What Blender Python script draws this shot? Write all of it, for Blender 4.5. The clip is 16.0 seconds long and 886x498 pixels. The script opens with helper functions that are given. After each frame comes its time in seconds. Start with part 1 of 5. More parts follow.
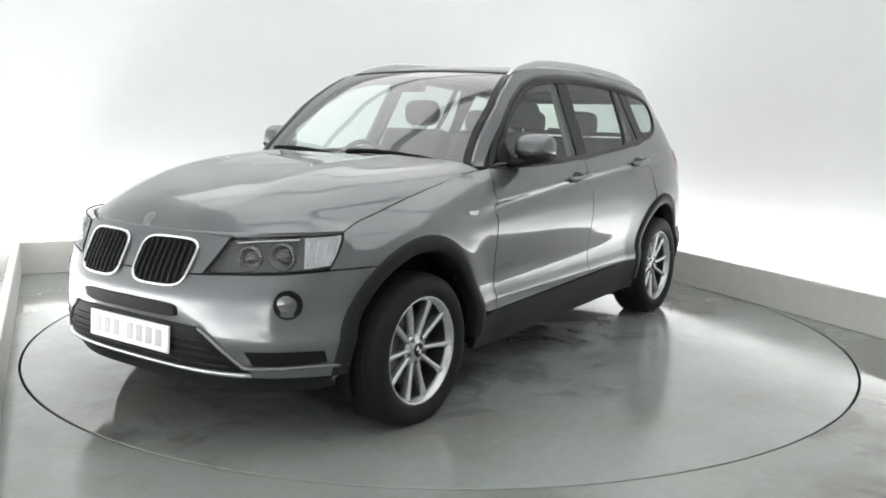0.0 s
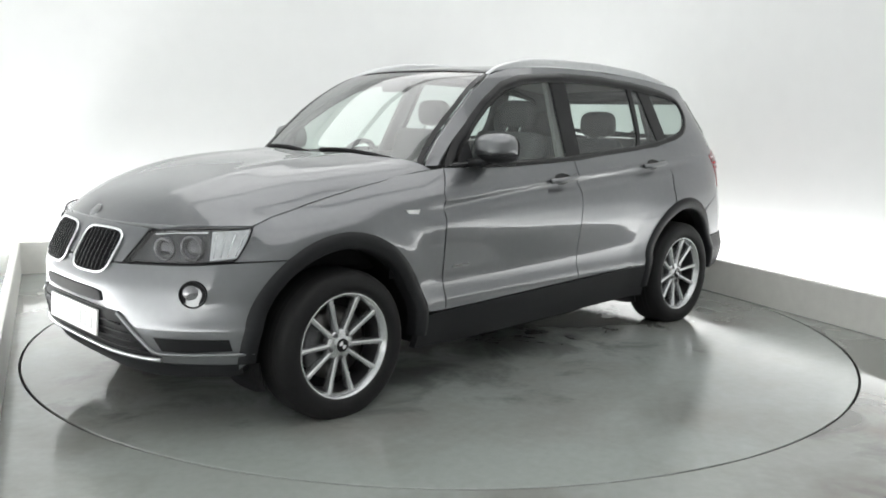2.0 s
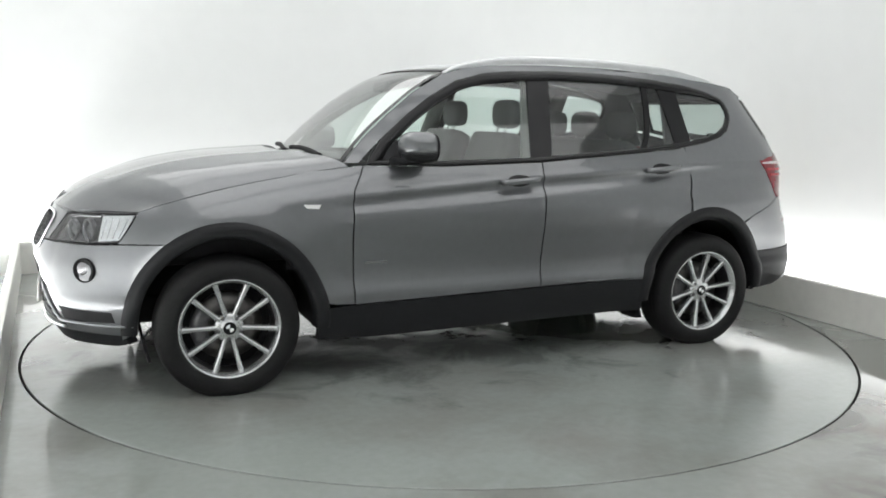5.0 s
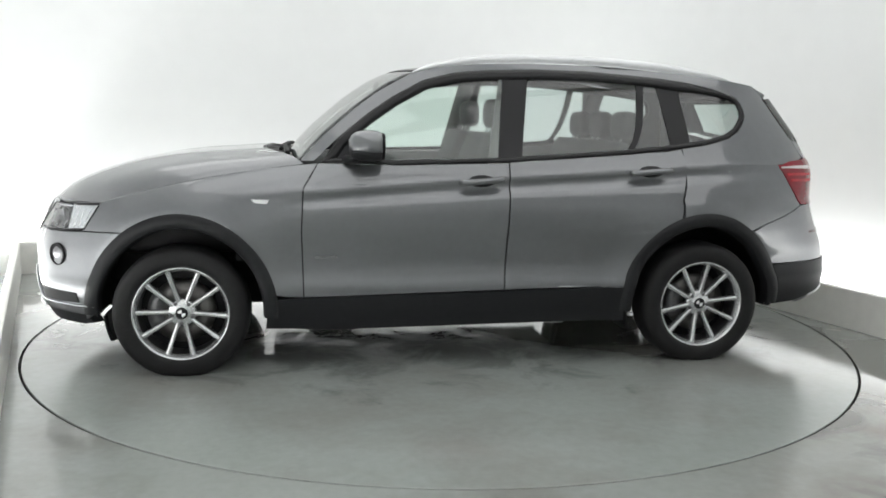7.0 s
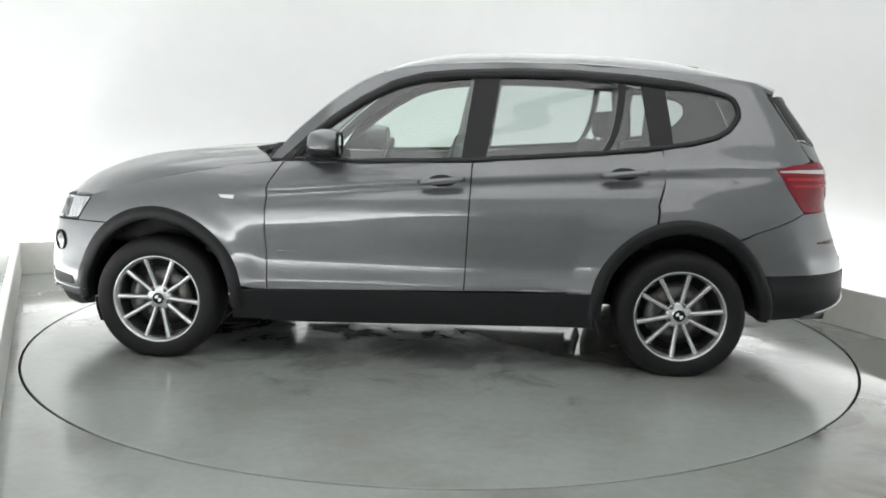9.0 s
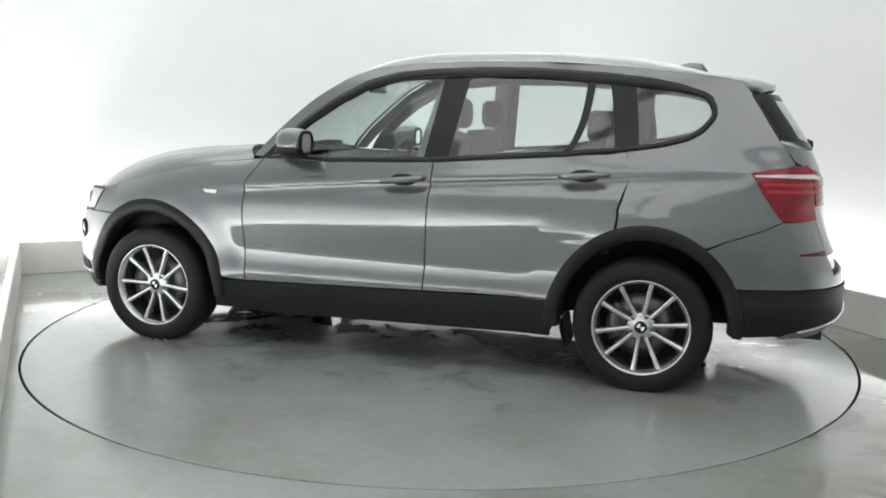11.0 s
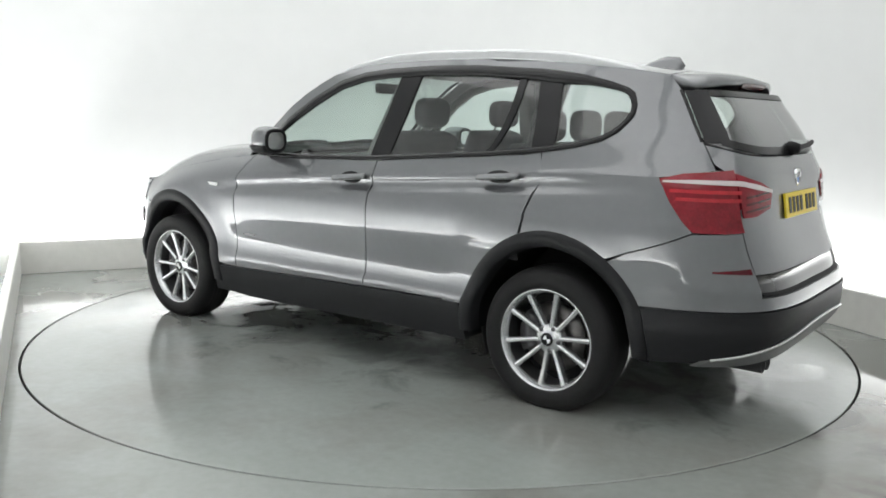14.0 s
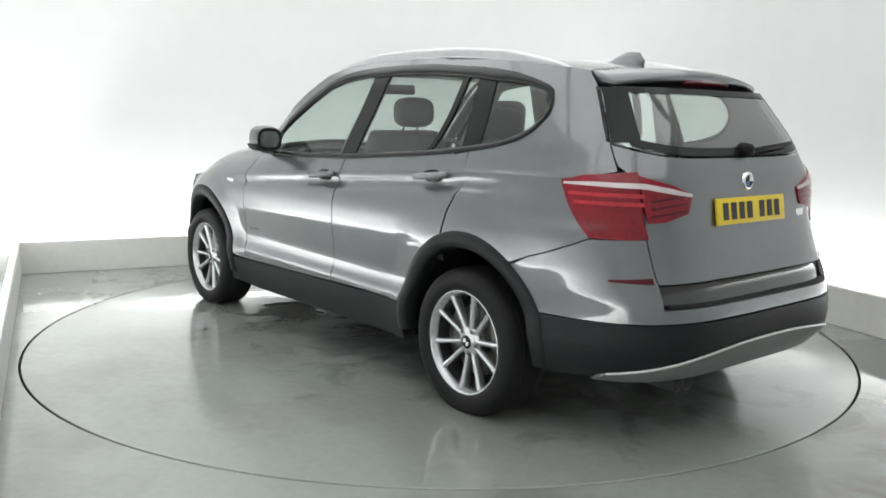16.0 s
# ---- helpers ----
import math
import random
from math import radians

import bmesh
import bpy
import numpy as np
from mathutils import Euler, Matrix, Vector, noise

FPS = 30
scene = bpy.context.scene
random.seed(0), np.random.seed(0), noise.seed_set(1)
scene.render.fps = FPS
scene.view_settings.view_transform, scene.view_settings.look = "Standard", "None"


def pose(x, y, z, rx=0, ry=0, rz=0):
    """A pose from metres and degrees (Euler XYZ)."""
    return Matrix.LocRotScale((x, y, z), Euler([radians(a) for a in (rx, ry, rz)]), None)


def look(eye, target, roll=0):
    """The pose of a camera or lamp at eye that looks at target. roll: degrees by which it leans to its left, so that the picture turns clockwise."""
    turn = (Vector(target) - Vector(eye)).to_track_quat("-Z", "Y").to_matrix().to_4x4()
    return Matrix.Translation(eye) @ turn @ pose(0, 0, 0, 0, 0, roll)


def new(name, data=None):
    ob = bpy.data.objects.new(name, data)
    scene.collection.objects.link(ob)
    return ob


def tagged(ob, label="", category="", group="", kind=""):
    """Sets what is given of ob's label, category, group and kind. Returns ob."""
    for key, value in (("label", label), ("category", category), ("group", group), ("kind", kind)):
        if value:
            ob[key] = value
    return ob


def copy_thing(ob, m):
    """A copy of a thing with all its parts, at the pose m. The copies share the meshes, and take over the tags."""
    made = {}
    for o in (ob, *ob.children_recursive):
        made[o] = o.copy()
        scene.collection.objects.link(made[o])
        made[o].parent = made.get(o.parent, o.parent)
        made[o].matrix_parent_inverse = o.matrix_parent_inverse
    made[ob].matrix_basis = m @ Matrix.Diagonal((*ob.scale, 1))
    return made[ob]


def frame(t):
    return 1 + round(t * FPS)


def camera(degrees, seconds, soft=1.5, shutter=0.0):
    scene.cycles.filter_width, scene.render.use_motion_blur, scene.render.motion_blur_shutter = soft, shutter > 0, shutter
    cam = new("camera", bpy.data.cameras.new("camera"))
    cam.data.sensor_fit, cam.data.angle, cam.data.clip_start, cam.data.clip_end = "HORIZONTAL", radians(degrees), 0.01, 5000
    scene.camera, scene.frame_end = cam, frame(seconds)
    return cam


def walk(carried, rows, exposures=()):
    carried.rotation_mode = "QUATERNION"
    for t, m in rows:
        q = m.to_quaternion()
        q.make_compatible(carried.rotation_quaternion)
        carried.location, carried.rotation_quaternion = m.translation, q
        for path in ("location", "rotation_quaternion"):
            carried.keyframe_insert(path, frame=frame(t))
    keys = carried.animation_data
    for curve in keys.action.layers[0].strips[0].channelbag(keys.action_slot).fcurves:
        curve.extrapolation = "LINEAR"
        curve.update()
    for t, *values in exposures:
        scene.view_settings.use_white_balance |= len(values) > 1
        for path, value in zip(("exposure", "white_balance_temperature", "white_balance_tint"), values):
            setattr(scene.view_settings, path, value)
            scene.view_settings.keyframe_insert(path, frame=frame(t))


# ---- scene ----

# A still camera on the room's front side; the car turns on its turntable.
cam = camera(55.06, 16.0, soft=1.7)
EYE = Vector((0.0, -5.364, 1.344))
AIM = EYE + Vector((math.sin(radians(0.061)) * math.cos(radians(8.97)), math.cos(radians(8.97)), -math.sin(radians(8.97))))
walk(cam, [(0.0, look(EYE, AIM, 1.08)), (16.0, look(EYE, AIM, 1.08))])

ROOM = 24.83                    # turn of the room about the turntable's axis, degrees
U0, U1, V0, V1 = -2.50, 2.465, -6.2, 2.708   # inner faces of the plinth, and the unseen wall added behind the camera
GAP = 0.34                      # trough between plinth and wall
PLINTH = 0.262
CEIL = 3.3


def room(u, v, z=0.0):
    c, s = math.cos(radians(ROOM)), math.sin(radians(ROOM))
    return Vector((c * u - s * v, s * u + c * v, z))


# ---- light ----
world = bpy.data.worlds.new("studio_world")
world.use_nodes = True
world.node_tree.nodes["Background"].inputs[0].default_value = (0.9, 1.0, 0.97, 1)
world.node_tree.nodes["Background"].inputs[1].default_value = 0.05
scene.world = world
scene.view_settings.exposure = 0.0


def area_lamp(name, u, v, z, sx, sy, power, rx=0, ry=0, rz=0, color=(1, 1, 1)):
    d = bpy.data.lights.new(name, "AREA")
    d.shape, d.size, d.size_y, d.energy, d.color = "RECTANGLE", sx, sy, power, color
    ob = new(name, d)
    ob.matrix_world = Matrix.Translation(room(u, v, z)) @ pose(0, 0, 0, 0, 0, ROOM) @ pose(0, 0, 0, rx, ry, rz)
    return ob


# tubes in the trough behind the plinth wash the walls
area_lamp("trough_light_back", (U0 + U1) / 2, V1 + 0.16, 0.12, U1 - U0 + 0.2, 0.08, 41, 180 - 25)
area_lamp("trough_light_side", U1 + 0.16, -0.6, 0.12, 0.08, 6.4, 47, 0, 180 + 25)
area_lamp("trough_light_flank", U0 - 0.14, -1.4, 0.12, 0.08, 7.6, 106, 0, 180 - 25)
# broad ceiling panels, added out of view to light the car
for v in (-4.4, -3.1, -1.8, -0.5, 0.8, 2.1):
    area_lamp("ceiling_fill_panel", 0.0, v, CEIL - 0.03, 4.6, 1.16, 18.3)


# ---- materials ----
def material(name, color, rough=0.5, metal=0.0, noise_scale=0.0, noise_amount=0.0, bump=0.0, bump_scale=200.0,
             coat=0.0, transmission=0.0, ior=1.45, emit=None, emit_strength=0.0, rough_var=0.0, spec=0.5):
    m = bpy.data.materials.new(name)
    m.use_nodes = True
    nt = m.node_tree
    b = nt.nodes["Principled BSDF"]
    b.inputs["Base Color"].default_value = (*color, 1)
    b.inputs["Roughness"].default_value = rough
    b.inputs["Metallic"].default_value = metal
    b.inputs["Coat Weight"].default_value = coat
    b.inputs["Coat Roughness"].default_value = 0.06
    b.inputs["Transmission Weight"].default_value = transmission
    b.inputs["IOR"].default_value = ior
    b.inputs["Specular IOR Level"].default_value = spec
    if emit:
        b.inputs["Emission Color"].default_value = (*emit, 1)
        b.inputs["Emission Strength"].default_value = emit_strength
    tc = nt.nodes.new("ShaderNodeTexCoord")
    if noise_amount or rough_var:
        n1 = nt.nodes.new("ShaderNodeTexNoise")
        n1.inputs["Scale"].default_value, n1.inputs["Detail"].default_value = noise_scale, 6
        n2 = nt.nodes.new("ShaderNodeTexNoise")
        n2.inputs["Scale"].default_value, n2.inputs["Detail"].default_value = noise_scale * 9, 4
        nt.links.new(tc.outputs["Object"], n1.inputs["Vector"])
        nt.links.new(tc.outputs["Object"], n2.inputs["Vector"])
        add = nt.nodes.new("ShaderNodeMath")
        add.operation = "ADD"
        nt.links.new(n1.outputs["Fac"], add.inputs[0])
        nt.links.new(n2.outputs["Fac"], add.inputs[1])
        if noise_amount:
            r = nt.nodes.new("ShaderNodeMapRange")
            r.inputs["From Min"].default_value, r.inputs["From Max"].default_value = 0.6, 1.4
            r.inputs["To Min"].default_value, r.inputs["To Max"].default_value = 1 - noise_amount, 1 + noise_amount
            nt.links.new(add.outputs[0], r.inputs["Value"])
            mul = nt.nodes.new("ShaderNodeVectorMath")
            mul.operation = "SCALE"
            mul.inputs[0].default_value = color
            nt.links.new(r.outputs["Result"], mul.inputs["Scale"])
            nt.links.new(mul.outputs["Vector"], b.inputs["Base Color"])
        if rough_var:
            r2 = nt.nodes.new("ShaderNodeMapRange")
            r2.inputs["From Min"].default_value, r2.inputs["From Max"].default_value = 0.6, 1.4
            r2.inputs["To Min"].default_value, r2.inputs["To Max"].default_value = max(0.02, rough - rough_var), rough + rough_var
            nt.links.new(add.outputs[0], r2.inputs["Value"])
            nt.links.new(r2.outputs["Result"], b.inputs["Roughness"])
    if bump:
        n3 = nt.nodes.new("ShaderNodeTexNoise")
        n3.inputs["Scale"].default_value, n3.inputs["Detail"].default_value = bump_scale, 3
        nt.links.new(tc.outputs["Object"], n3.inputs["Vector"])
        bp = nt.nodes.new("ShaderNodeBump")
        bp.inputs["Strength"].default_value, bp.inputs["Distance"].default_value = bump, 0.002
        nt.links.new(n3.outputs["Fac"], bp.inputs["Height"])
        nt.links.new(bp.outputs["Normal"], b.inputs["Normal"])
    return m


M_WALL = material("white_wall_paint", (0.80, 0.813, 0.808), 0.75, noise_scale=0.6, noise_amount=0.02, bump=0.15, bump_scale=120)
M_PLINTH = material("plinth_paint", (0.74, 0.735, 0.70), 0.5, noise_scale=1.6, noise_amount=0.06, bump=0.2, bump_scale=60)
M_CEIL = material("ceiling_paint", (0.75, 0.76, 0.75), 0.8, noise_scale=1, noise_amount=0.02)
def floor_paint(name, color, stain, amount, scale, patch=None, wet_dark=None):
    """Glossy floor paint with brownish worn patches and uneven polish."""
    m = material(name, color, 0.2, bump=0.05, bump_scale=9)
    nt = m.node_tree
    b = nt.nodes["Principled BSDF"]
    tc = nt.nodes.new("ShaderNodeTexCoord")
    big, small = nt.nodes.new("ShaderNodeTexNoise"), nt.nodes.new("ShaderNodeTexNoise")
    for n, sc, det in ((big, scale, 5), (small, 23.0, 6)):
        n.inputs["Scale"].default_value, n.inputs["Detail"].default_value, n.inputs["Roughness"].default_value = sc, det, 0.62
        nt.links.new(tc.outputs["Object"], n.inputs["Vector"])
    ramp = nt.nodes.new("ShaderNodeMapRange")
    ramp.inputs["From Min"].default_value, ramp.inputs["From Max"].default_value = 0.46, 0.68
    ramp.inputs["To Max"].default_value = amount
    nt.links.new(big.outputs["Fac"], ramp.inputs["Value"])
    mix = nt.nodes.new("ShaderNodeMix")
    mix.data_type = "RGBA"
    mix.inputs["A"].default_value, mix.inputs["B"].default_value = (*color, 1), (*stain, 1)
    fac = ramp.outputs["Result"]
    if patch:
        # a brown patch, densest about one point and broken up by the noise
        dist, fall, both = nt.nodes.new("ShaderNodeVectorMath"), nt.nodes.new("ShaderNodeMapRange"), nt.nodes.new("ShaderNodeMath")
        dist.operation, both.operation, both.use_clamp = "DISTANCE", "MULTIPLY_ADD", True
        dist.inputs[1].default_value = patch
        fall.inputs["From Min"].default_value, fall.inputs["From Max"].default_value = 2.1, 0.5
        nt.links.new(tc.outputs["Object"], dist.inputs[0])
        nt.links.new(dist.outputs["Value"], fall.inputs["Value"])
        nt.links.new(fall.outputs["Result"], both.inputs[0])
        nt.links.new(big.outputs["Fac"], both.inputs[1])
        nt.links.new(fac, both.inputs[2])
        fac = both.outputs[0]
    nt.links.new(fac, mix.inputs["Factor"])
    grain = nt.nodes.new("ShaderNodeMapRange")
    grain.inputs["To Min"].default_value, grain.inputs["To Max"].default_value = 0.88, 1.12
    nt.links.new(small.outputs["Fac"], grain.inputs["Value"])
    mul = nt.nodes.new("ShaderNodeVectorMath")
    mul.operation = "SCALE"
    nt.links.new(mix.outputs["Result"], mul.inputs[0])
    nt.links.new(grain.outputs["Result"], mul.inputs["Scale"])
    tone = mul.outputs["Vector"]
    rr = nt.nodes.new("ShaderNodeMapRange")
    rr.inputs["From Min"].default_value, rr.inputs["From Max"].default_value = 0.40, 0.62
    rr.inputs["To Min"].default_value, rr.inputs["To Max"].default_value = 0.26, 0.08
    nt.links.new(big.outputs["Fac"], rr.inputs["Value"])
    polish = rr.outputs["Result"]
    if wet_dark:
        # smooth ragged pools of water; the dark they mirror is put into their colour
        centre, half, level = wet_dark
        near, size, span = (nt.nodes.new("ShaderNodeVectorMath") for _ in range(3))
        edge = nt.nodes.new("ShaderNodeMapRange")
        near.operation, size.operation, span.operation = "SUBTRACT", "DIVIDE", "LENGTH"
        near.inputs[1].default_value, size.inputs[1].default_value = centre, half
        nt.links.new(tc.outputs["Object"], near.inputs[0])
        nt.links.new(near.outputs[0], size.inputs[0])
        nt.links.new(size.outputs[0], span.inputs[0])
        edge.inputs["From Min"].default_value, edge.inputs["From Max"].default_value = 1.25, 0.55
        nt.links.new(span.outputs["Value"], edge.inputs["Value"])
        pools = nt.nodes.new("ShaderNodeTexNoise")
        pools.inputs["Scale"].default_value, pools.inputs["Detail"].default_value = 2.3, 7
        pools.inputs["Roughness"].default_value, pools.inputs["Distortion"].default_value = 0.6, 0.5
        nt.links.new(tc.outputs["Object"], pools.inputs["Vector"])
        pool_mask = nt.nodes.new("ShaderNodeMath")
        pool_mask.operation = "MULTIPLY_ADD"
        pool_mask.inputs[1].default_value = 0.30
        nt.links.new(edge.outputs["Result"], pool_mask.inputs[0])
        nt.links.new(pools.outputs["Fac"], pool_mask.inputs[2])
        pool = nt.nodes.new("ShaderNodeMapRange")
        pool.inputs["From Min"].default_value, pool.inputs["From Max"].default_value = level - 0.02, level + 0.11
        nt.links.new(pool_mask.outputs[0], pool.inputs["Value"])
        pool_shade = nt.nodes.new("ShaderNodeMapRange")
        pool_shade.inputs["To Min"].default_value, pool_shade.inputs["To Max"].default_value = 1.0, 0.64
        nt.links.new(pool.outputs["Result"], pool_shade.inputs["Value"])
        shaded = nt.nodes.new("ShaderNodeVectorMath")
        shaded.operation = "SCALE"
        nt.links.new(tone, shaded.inputs[0])
        nt.links.new(pool_shade.outputs["Result"], shaded.inputs["Scale"])
        tone = shaded.outputs["Vector"]
        film = nt.nodes.new("ShaderNodeMix")
        film.inputs["B"].default_value = 0.06
        nt.links.new(pool.outputs["Result"], film.inputs["Factor"])
        nt.links.new(polish, film.inputs["A"])
        polish = film.outputs["Result"]
    nt.links.new(tone, b.inputs["Base Color"])
    nt.links.new(polish, b.inputs["Roughness"])
    b.inputs["Specular IOR Level"].default_value = 1.0
    b.inputs["Coat Weight"].default_value = 0.5
    nt.links.new(polish, b.inputs["Coat Roughness"])
    return m


M_FLOOR = floor_paint("grey_floor_paint", (0.303, 0.325, 0.309), (0.16, 0.145, 0.12), 0.6, 0.8, (2.6, -1.9, 0.0), ((2.5, -1.4, 0.0), (1.3, 1.6, 1.0), 0.72))
# the deck's pools gather under the car, its dark reflection painted in
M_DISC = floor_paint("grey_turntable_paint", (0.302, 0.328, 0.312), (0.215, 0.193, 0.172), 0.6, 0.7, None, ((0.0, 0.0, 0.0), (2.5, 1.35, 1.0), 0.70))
M_GATESHADE = material("shaded_gate_gloss", (0.045, 0.045, 0.047), 0.18, coat=0.6)
M_STAIN = material("dark_floor_stain", (0.13, 0.125, 0.11), 0.5, noise_scale=30, noise_amount=0.3)
M_DARKGAP = material("dark_gap", (0.015, 0.015, 0.015), 0.8)
M_PAINT = material("grey_metallic_paint", (0.135, 0.140, 0.148), 0.40, metal=0.8, noise_scale=3.0, noise_amount=0.05, coat=1.0)
M_PAINT.node_tree.nodes["Principled BSDF"].inputs["Coat IOR"].default_value = 1.75
M_PAINT.node_tree.nodes["Principled BSDF"].inputs["Coat Roughness"].default_value = 0.035
M_CLAD = material("black_textured_plastic", (0.011, 0.0115, 0.013), 0.5, noise_scale=40, noise_amount=0.15, bump=0.15, bump_scale=900, spec=0.3)
M_GLOSSBLACK = material("gloss_black_trim", (0.012, 0.012, 0.013), 0.22, spec=0.3)
M_BLACK = material("black_plastic", (0.008, 0.008, 0.009), 0.55, noise_scale=20, noise_amount=0.2, spec=0.2)
M_CHROME = material("chrome", (0.82, 0.83, 0.84), 0.10, metal=1.0)
M_SATIN = material("satin_silver", (0.62, 0.63, 0.64), 0.32, metal=0.9, noise_scale=30, noise_amount=0.06)
M_ALLOY = material("silver_alloy", (0.52, 0.53, 0.54), 0.27, metal=0.85, noise_scale=25, noise_amount=0.06, coat=0.4)
M_TYRE = material("tyre_rubber", (0.010, 0.010, 0.0105), 0.65, noise_scale=12, noise_amount=0.25, bump=0.3, bump_scale=300, spec=0.3)
# the recess below the gate gets its shade from a darker gloss colour
M_DISCBRAKE = material("brake_steel", (0.16, 0.155, 0.15), 0.4, metal=0.9, noise_scale=30, noise_amount=0.2)


def thin_glass(name, tint, ior=1.5, rough=0.0, steep=5.0):
    """A thin pane: what passes is tinted, what is mirrored follows Fresnel."""
    m = bpy.data.materials.new(name)
    m.use_nodes = True
    nt = m.node_tree
    nt.nodes.clear()
    out = nt.nodes.new("ShaderNodeOutputMaterial")
    mix = nt.nodes.new("ShaderNodeMixShader")
    clear = nt.nodes.new("ShaderNodeBsdfTransparent")
    gloss = nt.nodes.new("ShaderNodeBsdfGlossy")
    face = nt.nodes.new("ShaderNodeLayerWeight")
    power, fres = nt.nodes.new("ShaderNodeMath"), nt.nodes.new("ShaderNodeMapRange")
    power.operation = "POWER"
    power.inputs[1].default_value = steep
    fres.inputs["To Min"].default_value, fres.inputs["To Max"].default_value = ((ior - 1) / (ior + 1)) ** 2 * 2, 1.0
    face.inputs["Blend"].default_value = 0.5
    nt.links.new(face.outputs["Facing"], power.inputs[0])
    nt.links.new(power.outputs[0], fres.inputs["Value"])
    clear.inputs["Color"].default_value = (*tint, 1)
    gloss.inputs["Roughness"].default_value = rough
    nt.links.new(fres.outputs[0], mix.inputs[0])
    nt.links.new(clear.outputs[0], mix.inputs[1])
    nt.links.new(gloss.outputs[0], mix.inputs[2])
    nt.links.new(mix.outputs[0], out.inputs[0])
    return m


M_GLASS = thin_glass("window_glass", (0.84, 0.93, 0.89), 1.6)
M_SCREEN = thin_glass("windscreen_glass", (0.84, 0.92, 0.88), 1.7, steep=2.4)
M_TINT = thin_glass("tinted_glass", (0.74, 0.80, 0.78), 1.6)
M_LENS = thin_glass("clear_lens", (0.93, 0.94, 0.95), 1.5)
M_REDLENS = material("red_lens", (0.20, 0.007, 0.016), 0.14, noise_scale=9, noise_amount=0.35, coat=0.3, spec=0.35)
M_DARKRED = material("dark_red_lens", (0.075, 0.003, 0.008), 0.14, noise_scale=12, noise_amount=0.3, coat=0.3, spec=0.35)
M_PALE = material("pale_lamp_strip", (0.56, 0.50, 0.50), 0.2, noise_scale=20, noise_amount=0.12, coat=0.4)
M_GUIDE = material("bright_red_guide", (0.42, 0.02, 0.03), 0.25, noise_scale=30, noise_amount=0.3)
M_LAMPIN = material("lamp_reflector", (0.66, 0.67, 0.68), 0.28, metal=0.75, noise_scale=18, noise_amount=0.22)
M_LAMPDARK = material("lamp_housing", (0.10, 0.10, 0.105), 0.3, metal=0.5, noise_scale=20, noise_amount=0.3)
M_LAMPRING = material("dim_projector_ring", (0.13, 0.13, 0.135), 0.25, metal=0.8)
M_GREYRING = material("grey_lamp_ring", (0.28, 0.28, 0.29), 0.25, metal=0.8)
# metal darkened for the shade inside the rims and under the bumper
M_SHADEMETAL = material("shade_dark_metal", (0.05, 0.05, 0.052), 0.5, metal=0.5, noise_scale=20, noise_amount=0.2)
M_WHITEPLATE = material("white_plate", (0.80, 0.80, 0.79), 0.35, noise_scale=20, noise_amount=0.03)
M_YELLOWPLATE = material("yellow_plate", (0.75, 0.56, 0.03), 0.35, noise_scale=20, noise_amount=0.03)
M_INK = material("black_ink", (0.02, 0.02, 0.02), 0.5)
# the front plate's bars are paler than the rear plate's
M_PALEINK = material("pale_ink", (0.45, 0.45, 0.45), 0.5)
M_SEAT = material("dark_grey_upholstery", (0.075, 0.075, 0.078), 0.75, noise_scale=25, noise_amount=0.2, bump=0.4, bump_scale=300)
M_LINER = material("grey_headliner", (0.30, 0.30, 0.29), 0.9, noise_scale=40, noise_amount=0.06)
M_SKID = material("grey_skid_paint", (0.20, 0.20, 0.205), 0.4, metal=0.4, noise_scale=30, noise_amount=0.1)
M_MIRROR = material("mirror_glass", (0.85, 0.86, 0.86), 0.01, metal=1.0)
M_BLUE = material("blue_enamel", (0.03, 0.12, 0.40), 0.25, coat=0.5)
M_WHITE = material("white_enamel", (0.80, 0.80, 0.80), 0.3)


# ---- mesh helpers ----
def mesh_ob(name, bm, mat, parent=None, label="", smooth=True):
    bmesh.ops.recalc_face_normals(bm, faces=bm.faces)
    me = bpy.data.meshes.new(name)
    for f in bm.faces:
        f.smooth = smooth
    bm.to_mesh(me)
    bm.free()
    me.materials.append(mat)
    ob = new(name, me)
    if parent:
        ob.parent = parent
    if label:
        ob["label"] = label
    return ob


part = mesh_ob


def box(bm, lo, hi, bevel=0.0, m=None):
    r = bmesh.ops.create_cube(bm, size=1.0)
    vs = r["verts"]
    for v in vs:
        v.co = Vector([lo[i] + (v.co[i] + 0.5) * (hi[i] - lo[i]) for i in range(3)])
    if m is not None:
        for v in vs:
            v.co = m @ v.co
    if bevel:
        es = {e for v in vs for e in v.link_edges}
        bmesh.ops.bevel(bm, geom=list(es), offset=bevel, segments=2, affect="EDGES", profile=0.6)
    return bm


def grid_faces(bm, rows, flip=False):
    """Faces over a grid of points; returns the grid of vertices."""
    vs = [[bm.verts.new(p) for p in row] for row in rows]
    for i in range(len(vs) - 1):
        for j in range(len(vs[0]) - 1):
            bm.faces.new((vs[i][j], vs[i][j + 1], vs[i + 1][j + 1], vs[i + 1][j]))
    return vs


def shell(bm, rows, depth, inward):
    """A grid sheet with a rim turned in by depth along inward(point), so that its edges have thickness."""
    vs = grid_faces(bm, rows)
    loop = vs[0][:] + [r[-1] for r in vs[1:]] + vs[-1][-2::-1] + [r[0] for r in vs[-2:0:-1]]
    back = [bm.verts.new(v.co + inward(v.co) * depth) for v in loop]
    n = len(loop)
    for i in range(n):
        f = bm.faces.new((loop[i], back[i], back[(i + 1) % n], loop[(i + 1) % n]))
    for i in range(n):
        e = bm.edges.get((loop[i], loop[(i + 1) % n]))
        e.smooth = False
    return vs


